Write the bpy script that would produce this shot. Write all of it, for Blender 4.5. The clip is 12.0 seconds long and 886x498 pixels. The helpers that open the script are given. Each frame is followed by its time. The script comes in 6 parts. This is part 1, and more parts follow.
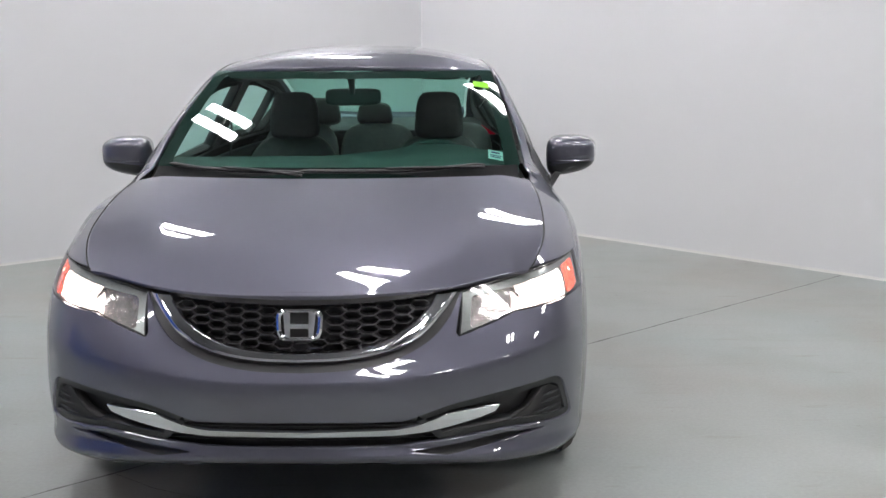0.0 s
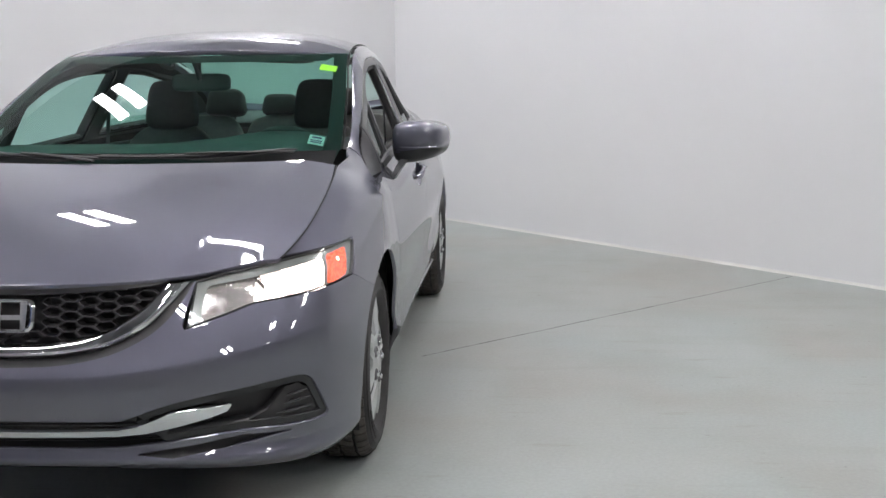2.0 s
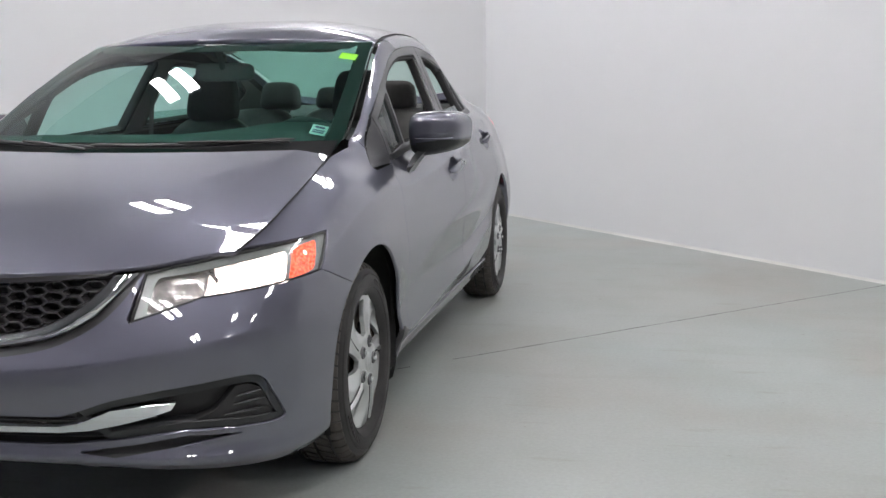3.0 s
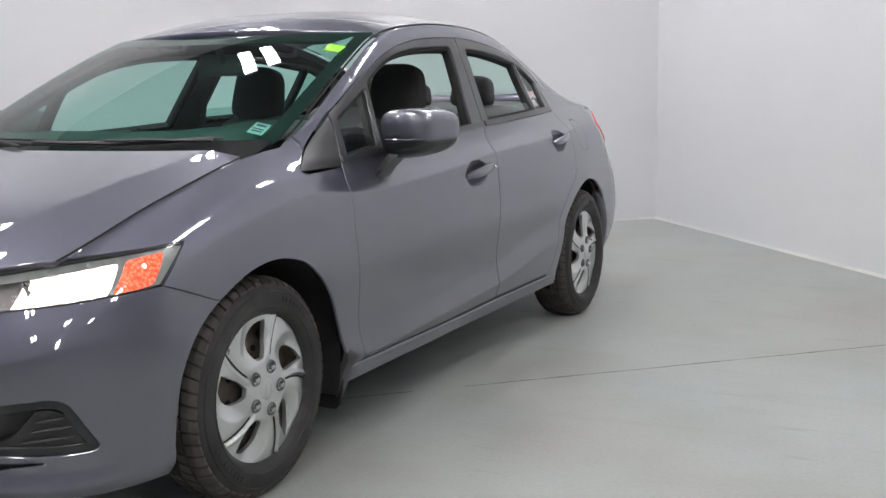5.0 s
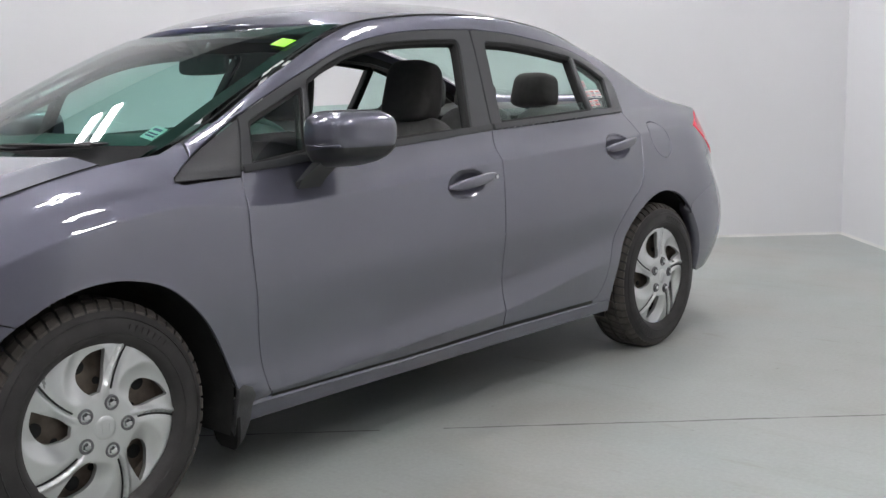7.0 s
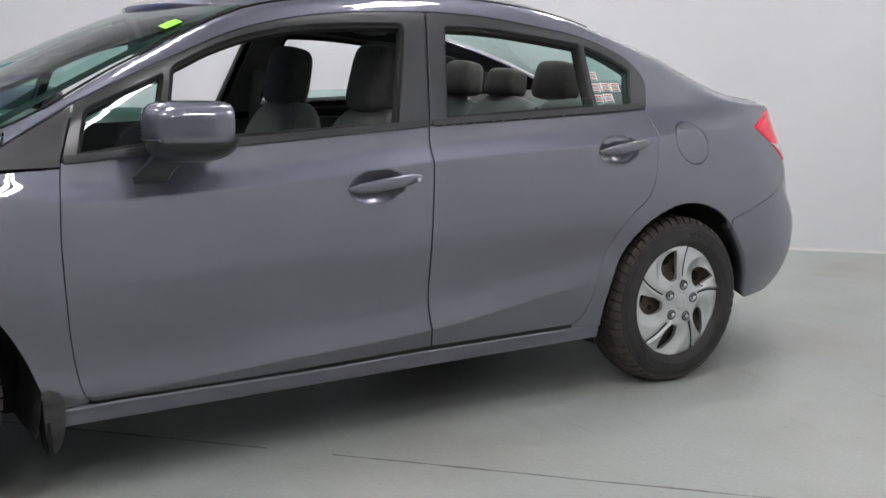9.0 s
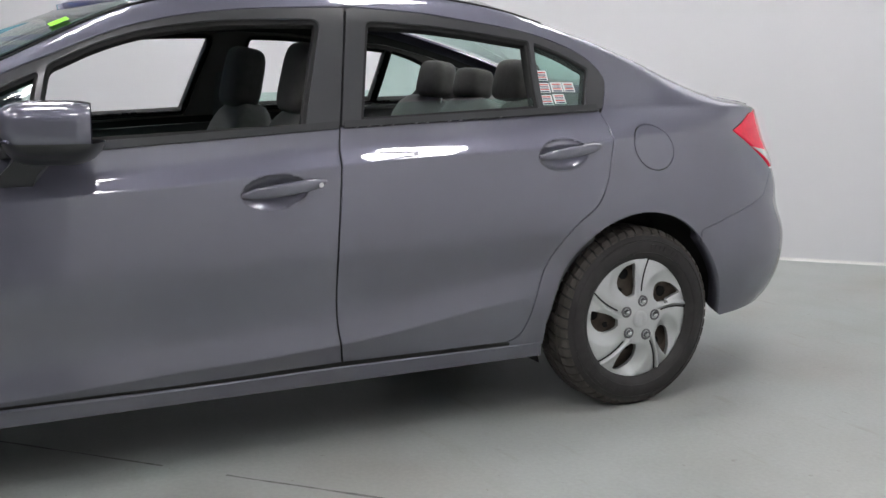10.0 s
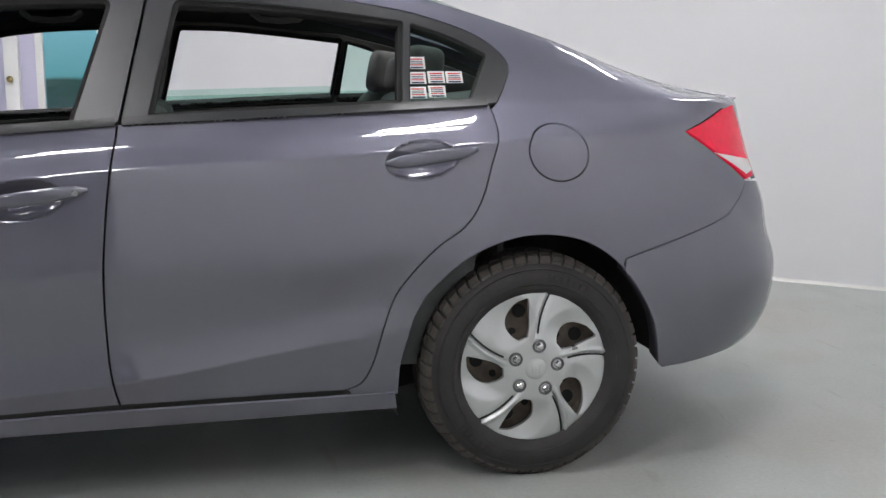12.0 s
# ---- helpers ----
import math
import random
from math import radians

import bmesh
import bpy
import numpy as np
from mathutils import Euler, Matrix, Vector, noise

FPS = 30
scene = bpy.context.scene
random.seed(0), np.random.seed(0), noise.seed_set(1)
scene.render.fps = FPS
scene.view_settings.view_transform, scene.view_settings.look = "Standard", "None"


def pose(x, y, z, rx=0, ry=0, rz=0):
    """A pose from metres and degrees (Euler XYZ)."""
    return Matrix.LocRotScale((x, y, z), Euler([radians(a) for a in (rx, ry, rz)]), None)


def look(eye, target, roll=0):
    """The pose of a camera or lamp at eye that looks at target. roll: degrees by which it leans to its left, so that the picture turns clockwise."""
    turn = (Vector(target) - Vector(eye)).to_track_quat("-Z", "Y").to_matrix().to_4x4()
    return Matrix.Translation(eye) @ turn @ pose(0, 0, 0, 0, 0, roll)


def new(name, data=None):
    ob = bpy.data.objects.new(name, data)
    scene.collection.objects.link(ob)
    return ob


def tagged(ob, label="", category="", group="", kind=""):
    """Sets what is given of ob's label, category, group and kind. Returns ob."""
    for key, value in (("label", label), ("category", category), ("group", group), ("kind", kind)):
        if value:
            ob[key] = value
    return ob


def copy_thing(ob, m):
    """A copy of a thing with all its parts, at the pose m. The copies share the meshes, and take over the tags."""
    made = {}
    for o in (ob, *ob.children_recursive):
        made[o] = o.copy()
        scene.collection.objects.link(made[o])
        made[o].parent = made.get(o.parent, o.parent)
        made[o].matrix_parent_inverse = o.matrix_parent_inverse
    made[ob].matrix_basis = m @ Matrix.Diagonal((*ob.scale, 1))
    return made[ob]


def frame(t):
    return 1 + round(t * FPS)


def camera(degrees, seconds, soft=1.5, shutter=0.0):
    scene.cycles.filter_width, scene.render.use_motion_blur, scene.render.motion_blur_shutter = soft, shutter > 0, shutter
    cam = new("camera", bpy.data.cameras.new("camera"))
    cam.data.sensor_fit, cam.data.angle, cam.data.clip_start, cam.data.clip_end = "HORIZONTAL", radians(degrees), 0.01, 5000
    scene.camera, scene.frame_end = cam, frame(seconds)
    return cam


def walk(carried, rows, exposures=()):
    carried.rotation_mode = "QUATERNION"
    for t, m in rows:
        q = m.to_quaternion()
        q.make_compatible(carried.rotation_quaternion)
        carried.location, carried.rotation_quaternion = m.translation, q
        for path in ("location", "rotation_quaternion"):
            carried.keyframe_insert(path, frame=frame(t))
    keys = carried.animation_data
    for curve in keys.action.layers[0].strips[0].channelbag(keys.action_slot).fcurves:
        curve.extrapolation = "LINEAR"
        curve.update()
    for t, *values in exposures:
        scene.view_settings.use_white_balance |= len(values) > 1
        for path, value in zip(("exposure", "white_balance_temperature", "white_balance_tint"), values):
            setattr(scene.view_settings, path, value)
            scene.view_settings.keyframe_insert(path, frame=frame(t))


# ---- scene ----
cam = camera(45.2, 12.0)
PATH = [
    (0, (0.411, -3.665, 1.304), (0.397, -1.691, 0.983), -0.2),
    (0.5, (0.614, -3.592, 1.285), (0.6, -1.619, 0.962), -0.2),
    (1, (0.833, -3.501, 1.263), (0.811, -1.527, 0.94), -0.2),
    (1.5, (1.05, -3.442, 1.228), (1.003, -1.467, 0.914), -0.5),
    (2, (1.303, -3.378, 1.205), (1.157, -1.407, 0.896), -0.6),
    (2.5, (1.53, -3.259, 1.165), (1.242, -1.303, 0.862), -0.9),
    (3, (1.718, -3.106, 1.149), (1.319, -1.169, 0.847), -0.7),
    (5, (2.548, -2.336, 1.123), (1.666, -0.566, 0.825), -0.7),
    (5.5, (2.737, -2.121, 1.13), (1.74, -0.413, 0.831), -0.8),
    (6, (2.875, -1.871, 1.119), (1.774, -0.228, 0.821), -0.7),
    (6.5, (3.009, -1.612, 1.096), (1.807, -0.039, 0.806), -1.0),
    (8.5, (3.459, -0.47, 1.153), (1.871, 0.7, 0.823), 0.3),
    (9, (3.598, -0.177, 1.154), (1.947, 0.899, 0.817), 0.7),
    (9.5, (3.679, 0.136, 1.161), (1.981, 1.136, 0.822), 0.6),
    (10, (3.709, 0.454, 1.136), (1.951, 1.35, 0.808), 0.4),
    (10.5, (3.69, 0.748, 1.129), (1.874, 1.52, 0.803), 0.2),
    (11, (3.648, 1.06, 1.127), (1.793, 1.734, 0.801), 0.3),
    (11.5, (3.595, 1.421, 1.105), (1.702, 1.983, 0.788), -0.0),
    (12, (3.513, 1.781, 1.087), (1.592, 2.236, 0.769), -0.1),
]
walk(cam, [(t, look(eye, target, roll)) for t, eye, target, roll in PATH], [(0, -.04), (3, 0), (6.5, .05), (9.5, .08), (12, .08)])

# ---------------------------------------------------------------- light
world = bpy.data.worlds.new("world")
scene.world = world
world.use_nodes = True
world.node_tree.nodes["Background"].inputs[0].default_value = (0.8, 0.85, 0.9, 1)
world.node_tree.nodes["Background"].inputs[1].default_value = 0.02
CEIL = 3.95
TUBE = 52.0
TUBE_TURN = radians(-139.5)


# ---------------------------------------------------------------- materials
def mat(name, color, rough=0.5, metal=0.0, coat=0.0, bump=0.0, bump_scale=60.0, var=0.0, var_scale=3.0, spec=0.5,
        rough_var=0.0, sheen=0.0):
    m = bpy.data.materials.new(name)
    m.use_nodes = True
    nt = m.node_tree
    b = nt.nodes["Principled BSDF"]
    b.inputs["Base Color"].default_value = (*color, 1)
    b.inputs["Roughness"].default_value = rough
    b.inputs["Metallic"].default_value = metal
    b.inputs["Coat Weight"].default_value = coat
    b.inputs["Coat Roughness"].default_value = 0.03
    b.inputs["Specular IOR Level"].default_value = spec
    b.inputs["Sheen Weight"].default_value = sheen
    co = nt.nodes.new("ShaderNodeTexCoord")
    if var or rough_var:
        n1 = nt.nodes.new("ShaderNodeTexNoise")
        n1.inputs["Scale"].default_value = var_scale
        n1.inputs["Detail"].default_value = 6
        nt.links.new(co.outputs["Object"], n1.inputs["Vector"])
        if var:
            r = nt.nodes.new("ShaderNodeValToRGB")
            r.color_ramp.elements[0].position, r.color_ramp.elements[1].position = 0.3, 0.7
            r.color_ramp.elements[0].color = (*[c * (1 - var) for c in color], 1)
            r.color_ramp.elements[1].color = (*[min(1, c * (1 + var)) for c in color], 1)
            nt.links.new(n1.outputs["Fac"], r.inputs["Fac"])
            nt.links.new(r.outputs["Color"], b.inputs["Base Color"])
        if rough_var:
            mr = nt.nodes.new("ShaderNodeMapRange")
            mr.inputs["To Min"].default_value = max(0.0, rough - rough_var)
            mr.inputs["To Max"].default_value = min(1.0, rough + rough_var)
            nt.links.new(n1.outputs["Fac"], mr.inputs["Value"])
            nt.links.new(mr.outputs["Result"], b.inputs["Roughness"])
    if bump:
        n2 = nt.nodes.new("ShaderNodeTexNoise")
        n2.inputs["Scale"].default_value = bump_scale
        n2.inputs["Detail"].default_value = 4
        nt.links.new(co.outputs["Object"], n2.inputs["Vector"])
        bp = nt.nodes.new("ShaderNodeBump")
        bp.inputs["Strength"].default_value = bump
        bp.inputs["Distance"].default_value = 0.004
        nt.links.new(n2.outputs["Fac"], bp.inputs["Height"])
        nt.links.new(bp.outputs["Normal"], b.inputs["Normal"])
    return m


def glass_mat(name, tint, rough=0.0):
    """Thin tinted pane: clear transmission with a mirror coat by Fresnel."""
    m = bpy.data.materials.new(name)
    m.use_nodes = True
    nt = m.node_tree
    nt.nodes.remove(nt.nodes["Principled BSDF"])
    tr = nt.nodes.new("ShaderNodeBsdfTransparent")
    tr.inputs[0].default_value = (*tint, 1)
    gl = nt.nodes.new("ShaderNodeBsdfGlossy")
    gl.inputs["Roughness"].default_value = rough
    # mirror share by the facing angle, alike from both sides of the pane
    lw = nt.nodes.new("ShaderNodeLayerWeight")
    lw.inputs["Blend"].default_value = 0.5
    pw = nt.nodes.new("ShaderNodeMath")
    pw.operation = "POWER"
    pw.inputs[1].default_value = 5.2
    nt.links.new(lw.outputs["Facing"], pw.inputs[0])
    fr = nt.nodes.new("ShaderNodeMath")
    fr.operation = "MULTIPLY_ADD"
    fr.inputs[1].default_value, fr.inputs[2].default_value = 0.93, 0.06
    nt.links.new(pw.outputs[0], fr.inputs[0])
    mx = nt.nodes.new("ShaderNodeMixShader")
    nt.links.new(fr.outputs[0], mx.inputs[0])
    nt.links.new(tr.outputs[0], mx.inputs[1])
    nt.links.new(gl.outputs[0], mx.inputs[2])
    nt.links.new(mx.outputs[0], nt.nodes["Material Output"].inputs[0])
    return m


def glow_mat(name, color, strength):
    m = bpy.data.materials.new(name)
    m.use_nodes = True
    b = m.node_tree.nodes["Principled BSDF"]
    b.inputs["Base Color"].default_value = (*color, 1)
    b.inputs["Emission Color"].default_value = (*color, 1)
    b.inputs["Emission Strength"].default_value = strength
    return m


def paint_mat():
    """Grey metallic car paint: flake layer under a clear coat, with a trace of dust."""
    m = mat("grey_metallic_paint", (0.118, 0.117, 0.154), 0.48, 0.85, 1.0, spec=0.5)
    nt = m.node_tree
    b = nt.nodes["Principled BSDF"]
    b.inputs["Specular Tint"].default_value = (0.95, 0.97, 1.0, 1)
    b.inputs["Coat IOR"].default_value = 1.9
    co = nt.nodes.new("ShaderNodeTexCoord")
    fl = nt.nodes.new("ShaderNodeTexNoise")
    fl.inputs["Scale"].default_value = 900
    fl.inputs["Detail"].default_value = 1
    nt.links.new(co.outputs["Object"], fl.inputs["Vector"])
    bp = nt.nodes.new("ShaderNodeBump")
    bp.inputs["Strength"].default_value = 0.05
    bp.inputs["Distance"].default_value = 0.001
    nt.links.new(fl.outputs["Fac"], bp.inputs["Height"])
    nt.links.new(bp.outputs["Normal"], b.inputs["Normal"])
    du = nt.nodes.new("ShaderNodeTexNoise")
    du.inputs["Scale"].default_value = 5
    du.inputs["Detail"].default_value = 5
    nt.links.new(co.outputs["Object"], du.inputs["Vector"])
    mr = nt.nodes.new("ShaderNodeMapRange")
    mr.inputs["To Min"].default_value, mr.inputs["To Max"].default_value = 0.001, 0.006
    nt.links.new(du.outputs["Fac"], mr.inputs["Value"])
    nt.links.new(mr.outputs["Result"], b.inputs["Coat Roughness"])
    return m


def floor_mat():
    """Pale grey epoxy over concrete: soft gloss, blotches, scuffs and tyre dirt."""
    m = mat("painted_concrete", (0.52, 0.54, 0.53), 0.42, bump=0.08, bump_scale=35)
    nt = m.node_tree
    b = nt.nodes["Principled BSDF"]
    co = nt.nodes.new("ShaderNodeTexCoord")

    def noise_ramp(scale, lo, hi, p0, p1, detail=6, stretch=None):
        n = nt.nodes.new("ShaderNodeTexNoise")
        n.inputs["Scale"].default_value = scale
        n.inputs["Detail"].default_value = detail
        if stretch:
            mp = nt.nodes.new("ShaderNodeMapping")
            mp.inputs["Rotation"].default_value = (0, 0, 0.75)
            mp.inputs["Scale"].default_value = stretch
            nt.links.new(co.outputs["Object"], mp.inputs["Vector"])
            nt.links.new(mp.outputs["Vector"], n.inputs["Vector"])
        else:
            nt.links.new(co.outputs["Object"], n.inputs["Vector"])
        r = nt.nodes.new("ShaderNodeValToRGB")
        r.color_ramp.elements[0].position, r.color_ramp.elements[1].position = p0, p1
        r.color_ramp.elements[0].color, r.color_ramp.elements[1].color = (*lo, 1), (*hi, 1)
        nt.links.new(n.outputs["Fac"], r.inputs["Fac"])
        return r.outputs["Color"]

    def mult(a, c, fac=1.0):
        x = nt.nodes.new("ShaderNodeMix")
        x.data_type, x.blend_type = "RGBA", "MULTIPLY"
        x.inputs["Factor"].default_value = fac
        nt.links.new(a, x.inputs["A"])
        nt.links.new(c, x.inputs["B"])
        return x.outputs["Result"]

    big = noise_ramp(0.5, (0.368, 0.380, 0.358), (0.400, 0.428, 0.414), 0.35, 0.65)
    mid = noise_ramp(2.2, (0.94, 0.935, 0.92), (1, 1, 1), 0.35, 0.55)
    scuff = noise_ramp(3.0, (0.90, 0.87, 0.83), (1, 1, 1), 0.27, 0.36, 8, (1, 5, 1))
    speck = noise_ramp(9.0, (0.62, 0.58, 0.52), (1, 1, 1), 0.22, 0.245, 3)
    fine = noise_ramp(70.0, (0.93, 0.93, 0.925), (1.02, 1.02, 1.02), 0.3, 0.7, 2)
    dots = noise_ramp(26.0, (0.72, 0.69, 0.64), (1, 1, 1), 0.235, 0.26, 2)
    drag = noise_ramp(1.6, (0.93, 0.915, 0.89), (1, 1, 1), 0.34, 0.42, 8, (.5, 4, 1))
    blush = noise_ramp(1.05, (1.0, 0.955, 0.94), (1, 1, 1), 0.36, 0.50, 5)
    cool = noise_ramp(0.8, (0.965, 1.0, 1.01), (1, 1, 1), 0.38, 0.55, 4, (1, 1.6, 1))
    dash = noise_ramp(13.0, (0.70, 0.66, 0.60), (1, 1, 1), 0.225, 0.245, 2, (1, 3.5, 1))
    c = mult(mult(mult(mult(mult(mult(mult(mult(mult(big, mid), scuff), speck, 0.6), fine), dots, 0.7), drag, 0.5), blush), cool), dash, 0.8)
    nt.links.new(c, b.inputs["Base Color"])
    rr = nt.nodes.new("ShaderNodeTexNoise")
    rr.inputs["Scale"].default_value = 1.3
    rr.inputs["Detail"].default_value = 6
    nt.links.new(co.outputs["Object"], rr.inputs["Vector"])
    mr = nt.nodes.new("ShaderNodeMapRange")
    mr.inputs["To Min"].default_value, mr.inputs["To Max"].default_value = 0.36, 0.55
    nt.links.new(rr.outputs["Fac"], mr.inputs["Value"])
    nt.links.new(mr.outputs["Result"], b.inputs["Roughness"])
    return m


PAINT = paint_mat()
FLOOR = floor_mat()
WALL = mat("white_wall_paint", (0.76, 0.76, 0.775), 0.75, bump=0.05, bump_scale=90, var=0.012, var_scale=0.8)
CEILING = mat("dark_ceiling_paint", (0.14, 0.14, 0.145), 0.9, bump=0.2, bump_scale=8, var=0.15, var_scale=1.5)
# bluish light falling on the side wall is put into this lilac
WALL_BLUE_LIT = mat("wall_in_blue_light", (0.60, 0.58, 0.74), 0.7, var=0.03, var_scale=2)
HALL = mat("grey_hall_wall", (0.55, 0.55, 0.56), 0.8, bump=0.1, bump_scale=40, var=0.15, var_scale=1.2)
WALL_BASE = mat("caulk_white", (0.74, 0.735, 0.71), 0.6, bump=0.2, bump_scale=40)
BLACK = mat("black_plastic", (0.024, 0.023, 0.024), 0.5, bump=0.1, bump_scale=250)
TRIM = mat("satin_black_trim", (0.022, 0.023, 0.025), 0.32, var=0.1, var_scale=9)
PILLAR = mat("dark_grey_film", (0.034, 0.035, 0.038), 0.28, var=0.08, var_scale=6)
RUBBER = mat("tyre_rubber", (0.022, 0.0195, 0.0195), 0.6, bump=0.15, bump_scale=120, var=0.35, var_scale=14)
COWL = mat("matt_cowl_plastic", (0.012, 0.012, 0.013), 0.9, bump=0.2, bump_scale=200, spec=0.15)
# rubber, and the shade painted into the bonnet and sill gaps
SEAL = mat("seal_and_gap_black", (0.008, 0.008, 0.008), 0.8)
UNDER = mat("underbody_black", (0.012, 0.012, 0.012), 0.9, bump=0.3, bump_scale=30, var=0.3, var_scale=20)
CHROME = mat("chrome", (0.78, 0.79, 0.80), 0.07, 1.0, rough_var=0.03, var_scale=30)
SILVER = mat("silver_wheel_paint", (0.60, 0.615, 0.61), 0.30, 0.72, 0.6, var=0.03, var_scale=12, rough_var=0.06)
TREAD = mat("worn_tread_rubber", (0.068, 0.060, 0.053), 0.8, bump=0.3, bump_scale=90, var=0.3, var_scale=18)
STEEL = mat("rusty_steel", (0.13, 0.105, 0.085), 0.7, 0.3, bump=0.3, bump_scale=60, var=0.35, var_scale=25)
CLOTH = mat("dark_grey_cloth", (0.070, 0.066, 0.064), 0.92, bump=0.5, bump_scale=420, var=0.12, var_scale=40, sheen=0.1)
CLOTH2 = mat("grey_cloth", (0.16, 0.155, 0.15), 0.95, bump=0.5, bump_scale=420, var=0.1, var_scale=40, sheen=0.3)
CARPET = mat("grey_carpet", (0.11, 0.11, 0.11), 0.95, bump=0.5, bump_scale=200, var=0.2, var_scale=30)
DASH = mat("dashboard_plastic", (0.062, 0.066, 0.067), 0.6, bump=0.3, bump_scale=300, var=0.1, var_scale=20)
LINER = mat("headliner_cloth", (0.32, 0.305, 0.295), 0.95, bump=0.3, bump_scale=300, var=0.04)
GLASS_W = glass_mat("green_windscreen_glass", (0.42, 0.73, 0.645))
GLASS_S = glass_mat("green_side_glass", (0.66, 0.85, 0.79))
LENS = glass_mat("clear_lens", (0.97, 0.97, 0.97), 0.02)


# ---------------------------------------------------------------- mesh helpers
def link_mesh(name, me, material, parent=None, label="", smooth=True):
    if material is not None and not me.materials:
        me.materials.append(material)
    ob = new(name, me)
    ob.parent = parent
    if label:
        ob["label"] = label
    return ob


def part(name, bm, material, parent=None, label="", smooth=True):
    """Link a bmesh as one mesh object under a thing or a part."""
    me = bpy.data.meshes.new(name)
    bmesh.ops.recalc_face_normals(bm, faces=bm.faces)
    bm.to_mesh(me)
    bm.free()
    if smooth:
        me.shade_smooth()
        me.set_sharp_from_angle(angle=radians(38))
    return link_mesh(name, me, material, parent, label)


def thing(name, label, category, group="", kind="", at=(0, 0, 0)):
    ob = new(name)
    ob.location = at
    ob.empty_display_size = 0.1
    return tagged(ob, label, category, group, kind)


def box(bm, lo, hi, bevel=0.0, m=None, seg=2):
    g = bmesh.ops.create_cube(bm, size=1.0)["verts"]
    c = [(a + b) / 2 for a, b in zip(lo, hi)]
    s = [b - a for a, b in zip(lo, hi)]
    for v in g:
        v.co = Vector([c[i] + v.co[i] * s[i] for i in range(3)])
    if bevel:
        es = list({e for v in g for e in v.link_edges})
        r = bmesh.ops.bevel(bm, geom=es, offset=bevel, segments=seg, affect="EDGES", profile=0.6)
        g = list({v for f in r["faces"] for v in f.verts} | {v for v in g if v.is_valid})
    if m is not None:
        for v in g:
            v.co = m @ v.co
    return g


def cyl(bm, r0, r1, h, m, seg=24, cap=True):
    """A tapered cylinder from z=0 to z=h, set by the matrix m."""
    g = bmesh.ops.create_cone(bm, cap_ends=cap, segments=seg, radius1=r0, radius2=r1, depth=h)["verts"]
    for v in g:
        v.co = m @ (v.co + Vector((0, 0, h / 2)))
    return g


def lathe(bm, profile, axis_m, seg=48, closed=False):
    """Turn a profile of (radius, height) round the z axis of axis_m."""
    rows = []
    for i in range(seg):
        a = 2 * math.pi * i / seg
        rows.append([bm.verts.new(axis_m @ Vector((r * math.cos(a), r * math.sin(a), h))) for r, h in profile])
    n = len(profile)
    for i in range(seg):
        p, q = rows[i], rows[(i + 1) % seg]
        for j in range(n if closed else n - 1):
            k = (j + 1) % n
            bm.faces.new((p[j], p[k], q[k], q[j]))


def tube(bm, pts, r, seg=8, squash=1.0, up=Vector((0, 0, 1)), cap=True, taper=None):
    """A swept tube along points; squash flattens it along its second axis."""
    pts = [Vector(p) for p in pts]
    rings = []
    for i, p in enumerate(pts):
        d = (pts[min(i + 1, len(pts) - 1)] - pts[max(i - 1, 0)]).normalized()
        a = d.cross(up)
        a = a.normalized() if a.length > 1e-6 else Vector((1, 0, 0))
        b = a.cross(d)
        k = taper[i] if taper else 1.0
        rings.append([bm.verts.new(p + (a * math.cos(t) + b * squash * math.sin(t)) * r * k)
                      for t in [2 * math.pi * j / seg for j in range(seg)]])
    for p, q in zip(rings, rings[1:]):
        for j in range(seg):
            k = (j + 1) % seg
            bm.faces.new((p[j], p[k], q[k], q[j]))
    if cap:
        bm.faces.new(rings[0][::-1])
        bm.faces.new(rings[-1])


def superbox(bm, size, m, px=4.0, n=20, shape=None):
    """A cushion-like rounded block: a superellipsoid of the given half sizes, bent by shape(co)."""
    tmp = bmesh.new()
    bmesh.ops.create_cube(tmp, size=2.0)
    bmesh.ops.subdivide_edges(tmp, edges=tmp.edges[:], cuts=n // 2, use_grid_fill=True)
    made = {}
    for v in tmp.verts:
        c = v.co
        k = (abs(c.x) ** px + abs(c.y) ** px + abs(c.z) ** px) ** (1 / px)
        q = Vector([c[i] / k * size[i] for i in range(3)])
        if shape:
            q = shape(q)
        made[v] = bm.verts.new(m @ q)
    for f in tmp.faces:
        bm.faces.new([made[v] for v in f.verts])
    tmp.free()


# ---------------------------------------------------------------- smooth curves
def pchip(xs, ys):
    """A monotone cubic through the points, for numpy arrays."""
    xs, ys = np.asarray(xs, float), np.asarray(ys, float)
    h, dlt = np.diff(xs), np.diff(ys) / np.diff(xs)
    m = np.zeros_like(ys)
    m[0], m[-1] = dlt[0], dlt[-1]
    w1, w2 = 2 * h[1:] + h[:-1], h[1:] + 2 * h[:-1]
    same = dlt[:-1] * dlt[1:] > 0
    with np.errstate(divide="ignore", invalid="ignore"):
        m[1:-1] = np.where(same, (w1 + w2) / (w1 / dlt[:-1] + w2 / dlt[1:]), 0)

    def ev(x):
        x = np.asarray(x, float)
        i = np.clip(np.searchsorted(xs, x) - 1, 0, len(xs) - 2)
        t = (x - xs[i]) / h[i]
        lin = np.where(t < 0, ys[0] + m[0] * (x - xs[0]), ys[-1] + m[-1] * (x - xs[-1]))
        tc = np.clip(t, 0, 1)
        v = ((2 * tc**3 - 3 * tc**2 + 1) * ys[i] + (tc**3 - 2 * tc**2 + tc) * h[i] * m[i]
             + (3 * tc**2 - 2 * tc**3) * ys[i + 1] + (tc**3 - tc**2) * h[i] * m[i + 1])
        return np.where((t < 0) | (t > 1), lin, v)
    return ev


